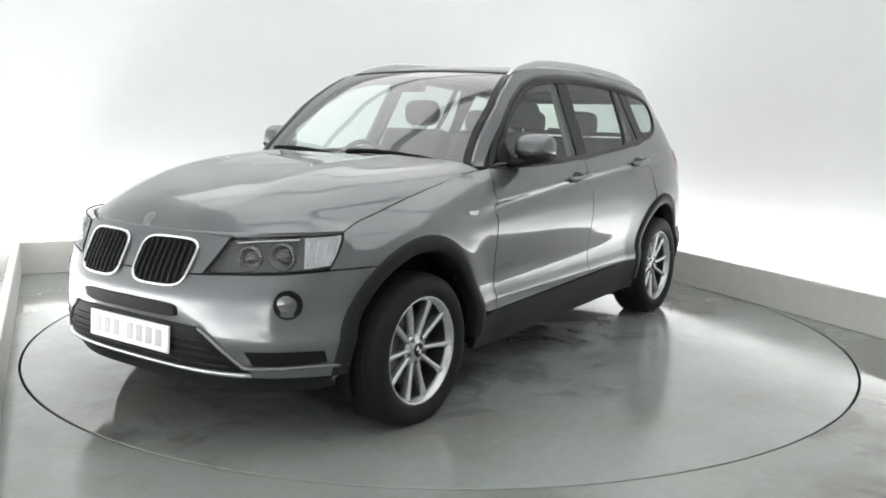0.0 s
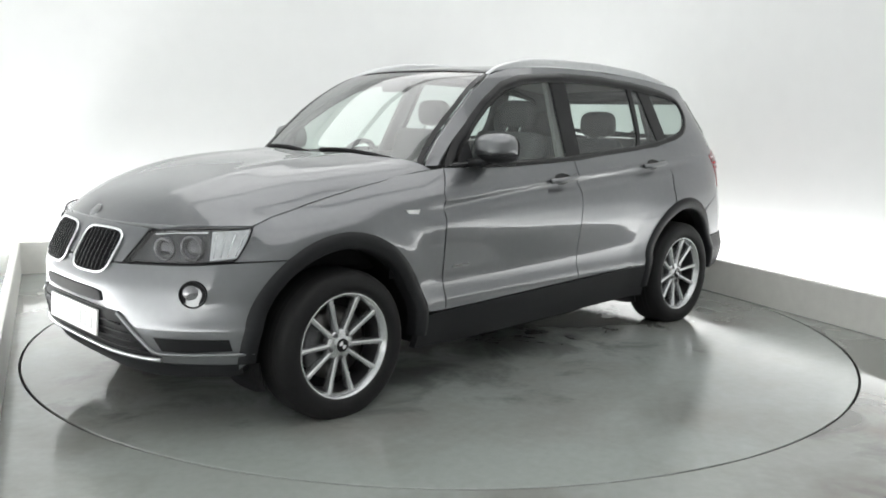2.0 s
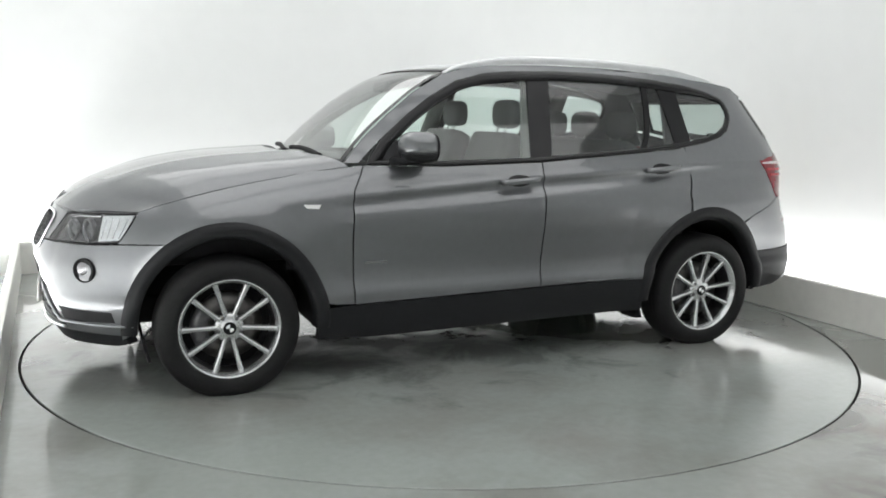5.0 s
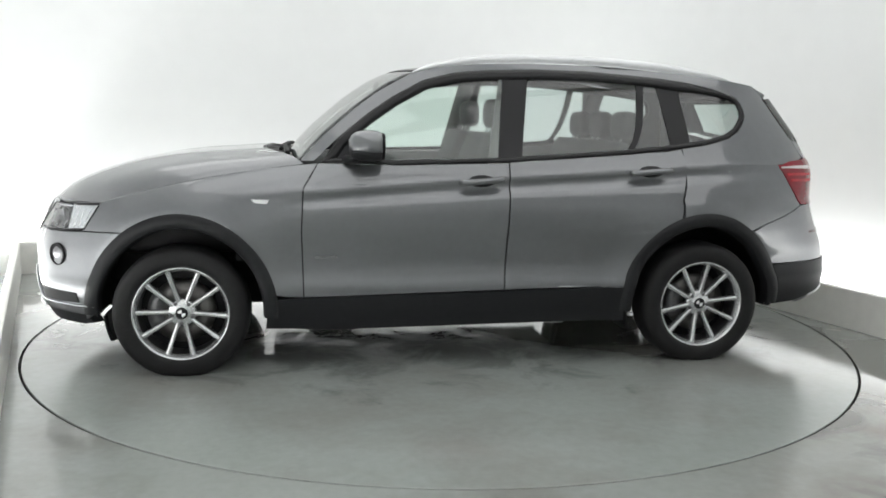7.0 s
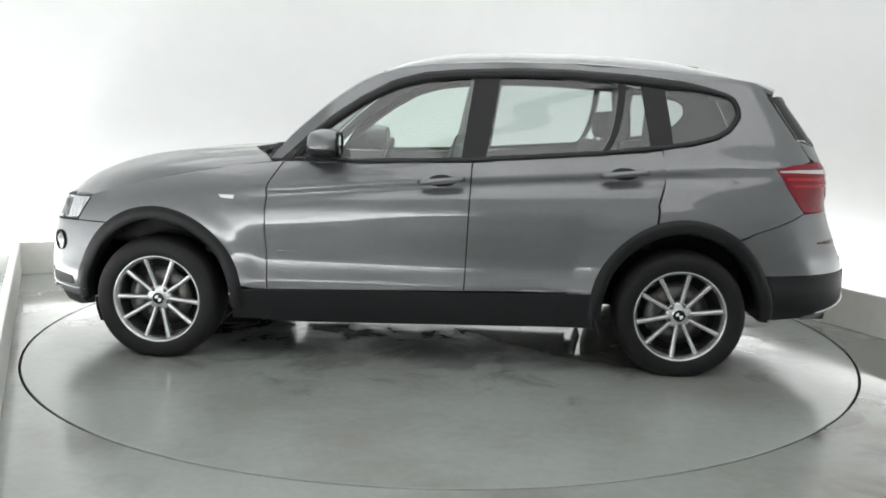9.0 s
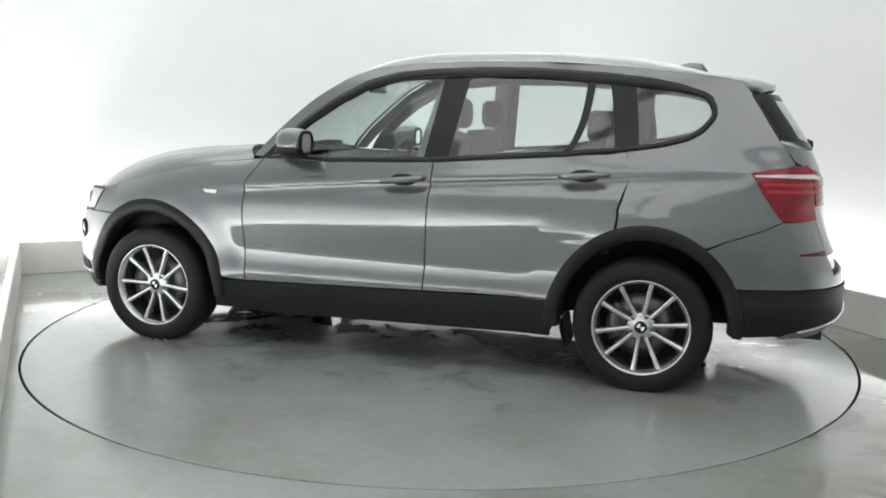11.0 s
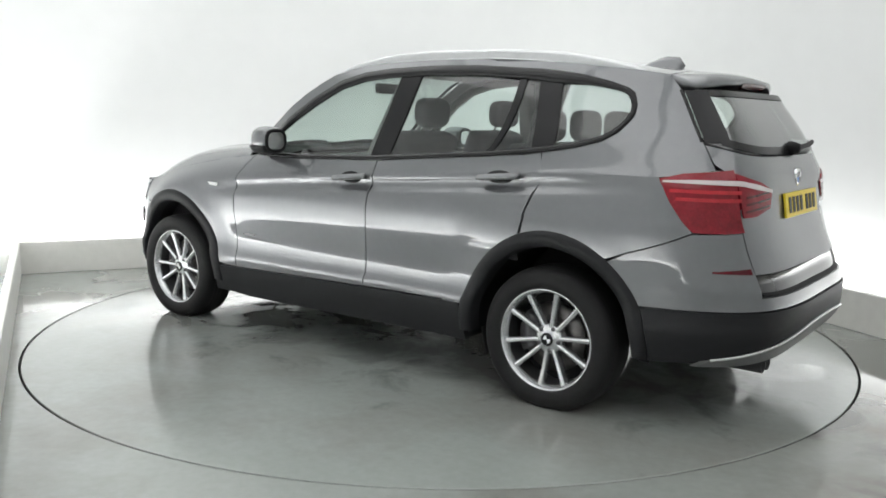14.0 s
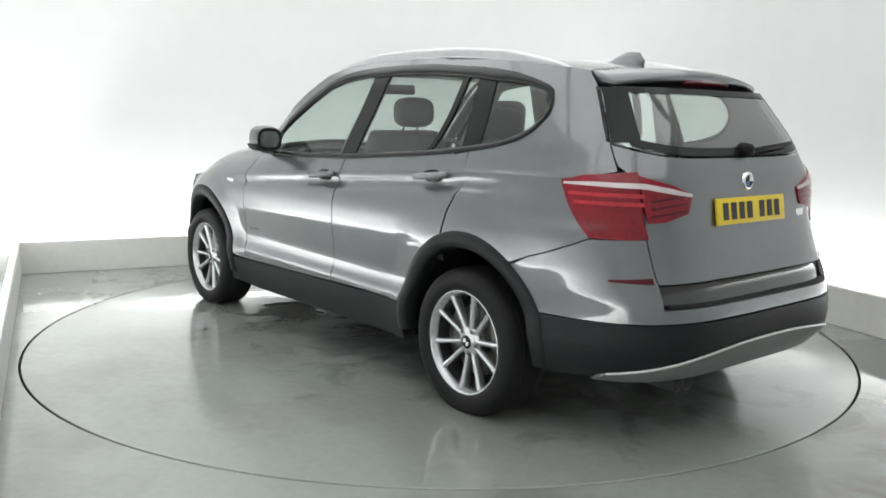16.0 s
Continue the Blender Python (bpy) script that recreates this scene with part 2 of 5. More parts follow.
def tube(bm, pts, radius, sides=8, closed=False, flat=1.0):
    """A round bar along points."""
    pts = [Vector(p) for p in pts]
    n, rings = len(pts), []
    for i, p in enumerate(pts):
        a = pts[i - 1] if (i or closed) else p
        b = pts[(i + 1) % n] if (i < n - 1 or closed) else p
        t = (b - a).normalized()
        up = Vector((0, 0, 1)) if abs(t.z) < 0.9 else Vector((1, 0, 0))
        s = t.cross(up).normalized()
        w = s.cross(t).normalized()
        rings.append([bm.verts.new(p + (s * math.cos(k * math.tau / sides) + w * math.sin(k * math.tau / sides) * flat) * radius) for k in range(sides)])
    for i in range(n if closed else n - 1):
        r0, r1 = rings[i], rings[(i + 1) % n]
        for k in range(sides):
            bm.faces.new((r0[k], r0[(k + 1) % sides], r1[(k + 1) % sides], r1[k]))
    if not closed:
        bm.faces.new(rings[0][::-1])
        bm.faces.new(rings[-1])
    return bm


def spin(bm, profile, steps, m=None, closed_profile=False):
    """A surface of revolution about the y axis from (radius, y) pairs."""
    rings = []
    for k in range(steps):
        a = k * math.tau / steps
        ring = []
        for r, y in profile:
            p = Vector((r * math.cos(a), y, r * math.sin(a)))
            ring.append(bm.verts.new(m @ p if m is not None else p))
        rings.append(ring)
    n = len(profile)
    for k in range(steps):
        a, b = rings[k], rings[(k + 1) % steps]
        for i in range(n if closed_profile else n - 1):
            bm.faces.new((a[i], a[(i + 1) % n], b[(i + 1) % n], b[i]))
    return bm


def curve_at(table, x):
    """Smooth interpolation in a table of (x, y) pairs."""
    xs = [p[0] for p in table]
    if x <= xs[0]:
        return table[0][1]
    if x >= xs[-1]:
        return table[-1][1]
    i = max(k for k in range(len(xs) - 1) if xs[k] <= x)
    def slope(k):
        if k == 0 or k == len(xs) - 1:
            a, b = (0, 1) if k == 0 else (k - 1, k)
            return (table[b][1] - table[a][1]) / (xs[b] - xs[a])
        d0 = (table[k][1] - table[k - 1][1]) / (xs[k] - xs[k - 1])
        d1 = (table[k + 1][1] - table[k][1]) / (xs[k + 1] - xs[k])
        return 0.0 if d0 * d1 <= 0 else 2 * d0 * d1 / (d0 + d1)
    h = xs[i + 1] - xs[i]
    t = (x - xs[i]) / h
    a, b, c, d = 2 * t**3 - 3 * t**2 + 1, t**3 - 2 * t**2 + t, -2 * t**3 + 3 * t**2, t**3 - t**2
    return a * table[i][1] + b * h * slope(i) + c * table[i + 1][1] + d * h * slope(i + 1)


# ---- the studio ----
def build_studio():
    # outline of the wall, with a rounded far corner, in room axes
    def outline(off, radius, corner_steps=14):
        pts = [(U0 - off, V0), (U0 - off, V1 + off - radius)]
        pts += [(U0 - off + radius * (1 - math.cos(a)), V1 + off - radius * (1 - math.sin(a))) for a in np.linspace(0, math.pi / 2, corner_steps)[1:]]
        pts += [(U1 + off - radius * (1 - math.sin(a)), V1 + off - radius * (1 - math.cos(a))) for a in np.linspace(0, math.pi / 2, corner_steps)]
        pts += [(U1 + off, V0)]
        return pts

    bm = bmesh.new()
    inner, outer = outline(GAP, 0.9), outline(GAP + 0.12, 1.0)
    rows = [[room(u, v, z) for u, v in inner] for z in (-0.02, 0.3, 1.0, 2.0, CEIL)]
    grid_faces(bm, rows)
    rows = [[room(u, v, z) for u, v in outer] for z in (-0.02, CEIL)]
    grid_faces(bm, rows)
    ob = mesh_ob("wall_north", bm, M_WALL)
    tagged(ob, "smooth white studio wall with rounded corners", "wall", kind="structure")
    # an added wall, never in view, closes the room behind the camera
    bm = bmesh.new()
    m = pose(0, 0, 0, 0, 0, ROOM)
    box(bm, (U0 - 0.6, V0 - 0.12, -0.02), (U1 + 0.6, V0, CEIL), 0, m)
    tagged(mesh_ob("wall_south", bm, M_WALL, smooth=False), "plain white wall added out of view behind the camera", "wall", kind="structure")
    bm = bmesh.new()
    box(bm, (U0 - 0.6, V0 - 0.2, CEIL), (U1 + 0.6, V1 + 0.6, CEIL + 0.1), 0, m)
    tagged(mesh_ob("ceiling", bm, M_CEIL, smooth=False), "plain white studio ceiling", "ceiling", kind="structure")
    # floor with a round hole for the turntable
    bm = bmesh.new()
    steps, R = 128, 2.4545
    ring, edge = [], []
    for k in range(steps):
        a = k * math.tau / steps
        p = room(R * math.cos(a), R * math.sin(a))
        ring.append(bm.verts.new(p))
        c, s = math.cos(a), math.sin(a)
        f = 1e9
        for lim, comp in ((U1 + 0.5, c), (-(U0 - 0.5), -c), (V1 + 0.5, s), (-(V0 - 0.1), -s)):
            if comp > 1e-6:
                f = min(f, lim / comp)
        edge.append(bm.verts.new(room(f * c, f * s)))
    low = [bm.verts.new(v.co - Vector((0, 0, 0.05))) for v in ring]
    for k in range(steps):
        j = (k + 1) % steps
        bm.faces.new((ring[k], ring[j], edge[j], edge[k]))
        bm.faces.new((ring[k], low[k], low[j], ring[j]))
    # square the four outer corners
    for cu, cv in ((U1 + 0.5, V1 + 0.5), (U0 - 0.5, V1 + 0.5), (U1 + 0.5, V0 - 0.1), (U0 - 0.5, V0 - 0.1)):
        corner = room(cu, cv)
        near = sorted(edge, key=lambda v: (v.co - corner).length)[:2]
        bm.faces.new((near[0], near[1], bm.verts.new(corner)))
    tagged(mesh_ob("floor", bm, M_FLOOR, smooth=False), "grey glossy painted concrete studio floor", "floor", kind="structure")
    bm = bmesh.new()
    bmesh.ops.create_circle(bm, cap_ends=True, segments=96, radius=2.6, matrix=Matrix.Translation((0, 0, -0.04)))
    tagged(mesh_ob("turntable_pit", bm, M_DARKGAP, smooth=False), "dark pit under the turntable", "pit", kind="structure")
    # plinths
    def plinth(name, lo, hi, label):
        bm = bmesh.new()
        box(bm, (*lo, 0.0), (*hi, PLINTH), 0.008, m)
        tagged(mesh_ob(name, bm, M_PLINTH, smooth=False), label, "plinth", kind="structure")
    plinth("plinth_back", (U0 - 0.05, V1), (U1 + 0.05, V1 + 0.05), "low cream painted plinth wall hiding lights behind it")
    plinth("plinth_side", (U1, V0 + 0.1), (U1 + 0.05, V1 - 0.003), "low grey painted plinth wall hiding lights behind it")
    plinth("plinth_flank", (U0 - 0.05, V0 + 0.1), (U0, V1 - 0.003), "low painted plinth wall beside the camera")


build_studio()


def floor_mark(name, pts, width, label):
    """A dark scuff on the floor paint, a millimetre proud."""
    bm = bmesh.new()
    rows = []
    for i, (x, y) in enumerate(pts):
        w = width * (0.35 + 0.65 * math.sin(math.pi * (i + 0.5) / len(pts)))
        rows.append([Vector((x, y - w, 0.0005)), Vector((x, y - w * 0.4, 0.0012)), Vector((x, y + w * 0.5, 0.0012)), Vector((x, y + w, 0.0005))])
    grid_faces(bm, rows)
    tagged(mesh_ob(name, bm, M_STAIN), label, "scuff", kind="structure")


floor_mark("floor_mark_1", [(-2.42, 0.80), (-2.38, 0.835), (-2.34, 0.875), (-2.31, 0.92), (-2.28, 0.975)], 0.016, "thin dark scuff on the painted floor")
floor_mark("floor_mark_2", [(2.53, 0.075), (2.56, 0.062), (2.59, 0.05), (2.615, 0.035)], 0.020, "small dark stain on the floor by the plinth")


def build_turntable():
    base = new("turntable")
    bm = bmesh.new()
    R, steps = 2.4415, 160
    prof = [(0.0, 0.0), (0.8, 0.0), (1.6, 0.0), (R - 0.003, 0.0), (R, -0.003), (R, -0.035)]
    rings = [[bm.verts.new((r * math.cos(k * math.tau / steps), r * math.sin(k * math.tau / steps), z)) for k in range(steps)] for r, z in prof[1:]]
    c = bm.verts.new((0, 0, 0))
    for k in range(steps):
        j = (k + 1) % steps
        bm.faces.new((c, rings[0][k], rings[0][j]))
        for a, b in zip(rings, rings[1:]):
            bm.faces.new((a[k], b[k], b[j], a[j]))
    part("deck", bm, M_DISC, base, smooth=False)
    # a band in the gap's dark colour, added to deepen the line round the deck
    bm = bmesh.new()
    rows = [[Vector((r * math.cos(k * math.tau / steps), r * math.sin(k * math.tau / steps), z)) for k in range(steps + 1)] for r, z in ((R + 0.001, -0.006), (R + 0.004, -0.004), (R + 0.004, -0.03))]
    grid_faces(bm, rows)
    part("edge_band", bm, M_DARKGAP, base, "dark band added in the gap round the deck", smooth=False)
    return tagged(base, "round grey painted turntable set flush in the floor", "turntable")


turntable = build_turntable()


# ---- the car: one body surface S(u, z), cut into panels ----
# car axes: x forward, y to its left, z up, origin midway between the axles on the ground
XF = [(0.20, 2.14), (0.30, 2.20), (0.40, 2.218), (0.50, 2.228), (0.60, 2.218), (0.70, 2.186), (0.80, 2.134), (0.87, 2.097), (0.95, 2.06), (1.10, 1.95), (1.7, 1.9)]
XR = [(0.20, 2.25), (0.30, 2.33), (0.40, 2.375), (0.52, 2.385), (0.62, 2.365), (0.72, 2.315), (0.80, 2.28), (0.90, 2.25), (1.00, 2.235), (1.10, 2.220),
      (1.17, 2.192), (1.25, 2.155), (1.42, 2.042), (1.50, 1.985), (1.60, 1.92), (1.7, 1.87)]
WZ = [(0.18, 0.84), (0.24, 0.868), (0.32, 0.888), (0.40, 0.902), (0.455, 0.905), (0.50, 0.889), (0.56, 0.884), (0.66, 0.893), (0.76, 0.904), (0.84, 0.906),
      (0.92, 0.893), (0.98, 0.872), (1.04, 0.851), (1.09, 0.829), (1.14, 0.805), (1.25, 0.757), (1.35, 0.711), (1.48, 0.655), (1.56, 0.617), (1.62, 0.575), (1.7, 0.52)]
XCF, XCR, NF = 0.90, -0.90, 3.7
HUBF, HUBR, HUBZ, ARCHZ = 1.405, -1.405, 0.322, 0.335
TRACKY = 0.80


def tail_power(z):
    """How square the tail's corners are: squarer round the window than at the bumper."""
    return 4.4 + 0.9 * max(0.0, min(1.0, (z - 0.90) / 0.16))


WING_TOP = [(0.5, 1.10), (0.72, 1.083), (0.90, 1.062), (1.1, 1.032), (1.3, 0.998), (1.5, 0.956), (1.65, 0.916), (1.79, 0.874)]


def crease_z(x):
    return curve_at([(-2.0, 1.095), (-1.3, 1.065), (-0.9, 1.04), (0.0, 0.985), (0.8, 0.925), (1.1, 0.895)], x)


def half_width(x, z):
    w = curve_at(WZ, z)
    if -1.95 < x < 1.15 and 0.6 < z < 1.2:
        fade = min(1, max(0, (1.15 - x) / 0.35)) * min(1, max(0, (x + 1.95) / 0.6))
        d = z - crease_z(x)
        w += fade * (0.008 * math.exp(-((d - 0.012) / 0.014) ** 2) - 0.020 * math.exp(-((d + 0.033) / 0.029) ** 2))
    for hx in (HUBF, HUBR):
        r = math.hypot(x - hx, z - ARCHZ)
        if r < 0.62 and z > 0.1:
            w += 0.020 * max(0.0, min(1.0, (x + 1.95) / 0.6)) * max(0.0, min(1.0, (0.62 - r) / 0.14)) ** 2 * (3 - 2 * max(0.0, min(1.0, (0.62 - r) / 0.14)))
    if 0.5 < x < 1.85:
        fade = min(1, (x - 0.5) / 0.35) * min(1, (1.85 - x) / 0.15)
        d = curve_at(WING_TOP, x) - z
        if d < 0.13:
            w -= fade * 0.065 * ((0.13 - max(d, -0.02)) / 0.13) ** 2
    if z > 1.08:
        k = min(1, (z - 1.08) / 0.2)
        w *= 1 - k * 0.02 * max(0, (x + 0.2)) ** 2
    return w


def side_y(x, z):
    """Half width of the body at x, z."""
    if x > XCF:
        t = min(0.99999, (x - XCF) / (curve_at(XF, z) - XCF))
        return half_width(x, z) * (1 - t ** NF) ** (1 / NF)
    if x < XCR:
        t = min(0.99999, (XCR - x) / (XCR + curve_at(XR, z)))
        return half_width(x, z) * (1 - t ** tail_power(z)) ** (1 / tail_power(z))
    return half_width(x, z)


def beak(y, z):
    """How far the nose's middle stands proud of the rounded front."""
    return 0.05 * max(0.0, 1 - (y / 0.5) ** 2) * max(0.0, min(1.0, (z - 0.50) / 0.12))


def end_x(y, z, front):
    """Where the body's nose or tail lies at y, z."""
    w = curve_at(WZ, z)
    r = min(0.9999, abs(y) / w)
    if front:
        return XCF + (curve_at(XF, z) - XCF) * (1 - r ** NF) ** (1 / NF) + beak(y, z)
    return XCR - (XCR + curve_at(XR, z)) * (1 - r ** tail_power(z)) ** (1 / tail_power(z))


def surf(u, z, out=0.0):
    """The body surface: |u| <= 1 the flank, u = 2 the nose's centre, -2 the tail's; beyond that the right-hand side."""
    mirror = 1.0
    if u > 2:
        u, mirror = 4 - u, -1.0
    if u < -2:
        u, mirror = -4 - u, -1.0
    if u > 1:
        a = (2 - u) * math.pi / 2
        x, y = XCF + (curve_at(XF, z) - XCF) * math.cos(a) ** (2 / NF), math.sin(a) ** (2 / NF)
        y *= half_width(x, z)
        x += beak(y, z)
    elif u < -1:
        a = (2 + u) * math.pi / 2
        x, y = XCR - (XCR + curve_at(XR, z)) * math.cos(a) ** (2 / tail_power(z)), math.sin(a) ** (2 / tail_power(z))
        y *= half_width(x, z)
    else:
        x = u * XCF
        y = half_width(x, z)
    p = Vector((x, y * mirror, z))
    if out:
        p += out_dir(p) * out
    return p


def out_dir(p):
    """Roughly outward, level."""
    cx = max(-1.3, min(1.3, p.x))
    d = Vector(((p.x - cx) * 1.6, p.y, 0))
    return d.normalized() if d.length > 1e-6 else Vector((0, 1, 0))


def inward(p):
    return -out_dir(p)


def ux(x, z):
    """u of a point of the left flank given by x."""
    if x > XCF:
        t = min(1.0, (x - XCF) / (curve_at(XF, z) - XCF))
        return 2 - math.acos(t ** (NF / 2)) * 2 / math.pi
    if x < XCR:
        t = min(1.0, (XCR - x) / (XCR + curve_at(XR, z)))
        return -2 + math.acos(t ** (tail_power(z) / 2)) * 2 / math.pi
    return x / XCF


def uy(y, z, front):
    """u of a point of the nose or tail given by y."""
    r = min(1.0, abs(y) / curve_at(WZ, z))
    n = NF if front else tail_power(z)
    a = math.asin(r ** (n / 2)) * 2 / math.pi
    if front:
        return 2 - a if y >= 0 else 2 + a
    return -2 + a if y >= 0 else -2 - a


def side_pts(pts):
    return [(ux(x, z), z) for x, z in pts]


def nose_pts(pts):
    return [(uy(y, z, True), z) for y, z in pts]


def tail_pts(pts):
    return [(uy(y, z, False), z) for y, z in pts]


def resample(pts, n):
    pts = [Vector((p[0], p[1])) for p in pts]
    d = [0.0]
    for a, b in zip(pts, pts[1:]):
        d.append(d[-1] + max(1e-9, (b - a).length))
    out = []
    for k in range(n):
        s = d[-1] * k / (n - 1)
        i = min(len(pts) - 2, max(j for j in range(len(d)) if d[j] <= s + 1e-12))
        f = (s - d[i]) / (d[i + 1] - d[i])
        out.append(pts[i].lerp(pts[i + 1], f))
    return out


def coons(bottom, top, left, right, nu, nv):
    """A sheet of (u, z) points between four edges; bottom and top run left to right, left and right run upwards."""
    b, t, l, r = resample(bottom, nu), resample(top, nu), resample(left, nv), resample(right, nv)
    rows = []
    for j in range(nv):
        v = j / (nv - 1)
        row = []
        for i in range(nu):
            s = i / (nu - 1)
            p = b[i] * (1 - v) + t[i] * v + l[j] * (1 - s) + r[j] * s
            p -= b[0] * (1 - s) * (1 - v) + b[-1] * s * (1 - v) + t[0] * (1 - s) * v + t[-1] * s * v
            row.append(p)
        rows.append(row)
    return rows


def mirrored(rows, side):
    return rows if side > 0 else [[Vector((p.x, -p.y, p.z)) for p in row] for row in rows]


def panel(bm, bottom, top, left, right, nu, nv, side=1, out=0.0, depth=0.02):
    rows = [[surf(p.x, p.y, out) for p in row] for row in coons(bottom, top, left, right, nu, nv)]
    shell(bm, mirrored(rows, side), depth, inward)
    return bm


def arc(hx, r, a0, a1, n=14, zc=None):
    zc = ARCHZ if zc is None else zc
    return [(hx + r * math.cos(radians(a)), zc + r * math.sin(radians(a))) for a in np.linspace(a0, a1, n)]


RO = 0.478     # the painted panels end here round the wheels
BELT = [(0.70, 1.088), (0.29, 1.08), (-0.28, 1.098), (-0.98, 1.148), (-1.29, 1.182)]
GLASS_TOP = [(0.70, 1.095), (0.56, 1.205), (0.42, 1.315), (0.28, 1.41), (0.12, 1.495), (-0.04, 1.54), (-0.20, 1.562), (-0.50, 1.574), (-0.80, 1.57), (-1.15, 1.548), (-1.40, 1.522), (-1.54, 1.500), (-1.64, 1.480)]
DLO_TOP = [(0.735, 1.096), (0.605, 1.220), (0.465, 1.336), (0.322, 1.434), (0.150, 1.527), (-0.02, 1.572), (-0.20, 1.590), (-0.50, 1.602), (-0.80, 1.598), (-1.15, 1.574), (-1.40, 1.543), (-1.54, 1.512), (-1.64, 1.480)]
DLO_TAIL = [(-1.29, 1.182), (-1.45, 1.206), (-1.575, 1.240), (-1.645, 1.282), (-1.700, 1.354), (-1.700, 1.400), (-1.676, 1.458), (-1.64, 1.480)]


def belt_z(x):
    return curve_at(sorted(BELT + DLO_TAIL[1:4]), x)


def top_z(x):
    return curve_at(sorted(GLASS_TOP), x)


GATE_EDGE = [(-2.075, 1.135), (-2.008, 1.24), (-1.922, 1.38), (-1.86, 1.475), (-1.80, 1.540)]
ROOF_EDGE = [(0.805, 1.095), (0.685, 1.225), (0.54, 1.352), (0.395, 1.461), (0.21, 1.563), (0.04, 1.602), (-0.20, 1.625), (-0.50, 1.634), (-0.80, 1.632), (-1.15, 1.612), (-1.45, 1.582), (-1.80, 1.540)]


def body_panels(car):
    for side in (1, -1):
        # front wing
        bm = bmesh.new()
        bottom = side_pts([(0.795, 0.40)] + arc(HUBF, RO, 171, 57))
        bottom += side_pts([(1.76, 0.737), (1.884, 0.735)])
        top = side_pts([(0.72, 1.083), (0.90, 1.062), (1.1, 1.032), (1.3, 0.998), (1.5, 0.956), (1.65, 0.916), (1.79, 0.874)])
        panel(bm, bottom, top, side_pts([(0.795, 0.40), (0.805, 0.74), (0.795, 0.96), (0.72, 1.083)]), side_pts([(1.884, 0.735), (1.79, 0.874)]), 44, 22, side)
        part("front_wing", bm, M_PAINT, car)
        # doors
        bm = bmesh.new()
        panel(bm, side_pts([(0.788, 0.400), (-0.265, 0.425)]), side_pts([(0.712, 1.083)] + BELT[1:2] + [(-0.293, 1.095)]),
              side_pts([(0.788, 0.40), (0.798, 0.74), (0.788, 0.96), (0.712, 1.083)]), side_pts([(-0.265, 0.425), (-0.293, 1.095)]), 40, 36, side)
        front_door = part("front_door", bm, M_PAINT, car)
        bm = bmesh.new()
        sweep = arc(HUBR, RO, 10, 71)
        panel(bm, side_pts([(-0.272, 0.425), (-0.93, 0.44)]), side_pts([(-0.30, 1.095)] + BELT[3:4] + [(-1.282, 1.178)]),
              side_pts([(-0.272, 0.425), (-0.30, 1.095)]), side_pts([(-0.93, 0.44)] + sweep + [(-1.263, 0.88), (-1.282, 0.98), (-1.282, 1.178)]), 36, 40, side)
        rear_door = part("rear_door", bm, M_PAINT, car)
        # door handles
        for door, hx, hz in ((front_door, -0.14, 1.005), (rear_door, -1.09, 1.06)):
            bm = bmesh.new()
            pts = []
            for k in range(13):
                f = k / 12
                x = hx + 0.115 - 0.23 * f
                lift = 0.034 * (1 - (2 * f - 1) ** 4) + 0.004
                z = hz - 0.012 + 0.02 * f
                pts.append(Vector((x, side * (side_y(x, z) + lift), z)))
            tube(bm, pts, 0.019, 8, flat=0.85)
            part("handle", bm, M_PAINT, door)
            # flat dark ellipse standing for the shade in the cup behind the handle
            bm = bmesh.new()
            rows = []
            for a in np.linspace(0, math.tau, 20, endpoint=False):
                for_r = []
                for r in (0.0, 0.55, 1.0):
                    x, z = hx + 0.075 * r * math.cos(a), hz - 0.004 + 0.032 * r * math.sin(a)
                    for_r.append(Vector((x, side * (side_y(x, z) + 0.0025), z)))
                rows.append(for_r)
            grid_faces(bm, rows + [rows[0]])
            part("handle_shade", bm, M_GLOSSBLACK, door)
        bm = bmesh.new()
        a, b, c, d = (0.735, 0.600), (0.620, 0.602), (0.735, 0.611), (0.620, 0.613)
        panel(bm, side_pts([a, b]), side_pts([c, d]), side_pts([a, c]), side_pts([b, d]), 8, 2, side, 0.003, 0.004)
        part("model_badge", bm, M_GREYRING, front_door, "small plain grey badge bar")
        # rear quarter
        bm = bmesh.new()
        low = side_pts(arc(HUBR, RO, 73, 124, 12) + [(-1.78, 0.775), (-1.90, 0.815), (-2.03, 0.872)])
        panel(bm, low, side_pts([(-1.293, 1.10), (-1.868, 1.098)]), side_pts([(HUBR + RO * math.cos(radians(73)), ARCHZ + RO * math.sin(radians(73))), (-1.274, 0.88), (-1.293, 0.98), (-1.293, 1.10)]),
              side_pts([(-2.03, 0.872), (-1.868, 1.098)]), 30, 18, side)
        panel(bm, side_pts([(-1.293, 1.10), (-1.868, 1.098), (-2.0, 1.118)] + GATE_EDGE), side_pts(DLO_TAIL), side_pts([(-1.293, 1.10), (-1.29, 1.182)]),
              side_pts([(-1.80, 1.540), DLO_TAIL[-1]]), 48, 14, side)
        part("rear_quarter", bm, M_PAINT, car)
        # windscreen pillar and roof rail strip
        bm = bmesh.new()
        panel(bm, side_pts(DLO_TOP), side_pts(ROOF_EDGE), side_pts([DLO_TOP[0], ROOF_EDGE[0]]), side_pts([DLO_TOP[-1], ROOF_EDGE[-1]]), 60, 6, side)
        part("roof_pillar", bm, M_PAINT, car)
        # sill and wheel-arch cladding
        bm = bmesh.new()
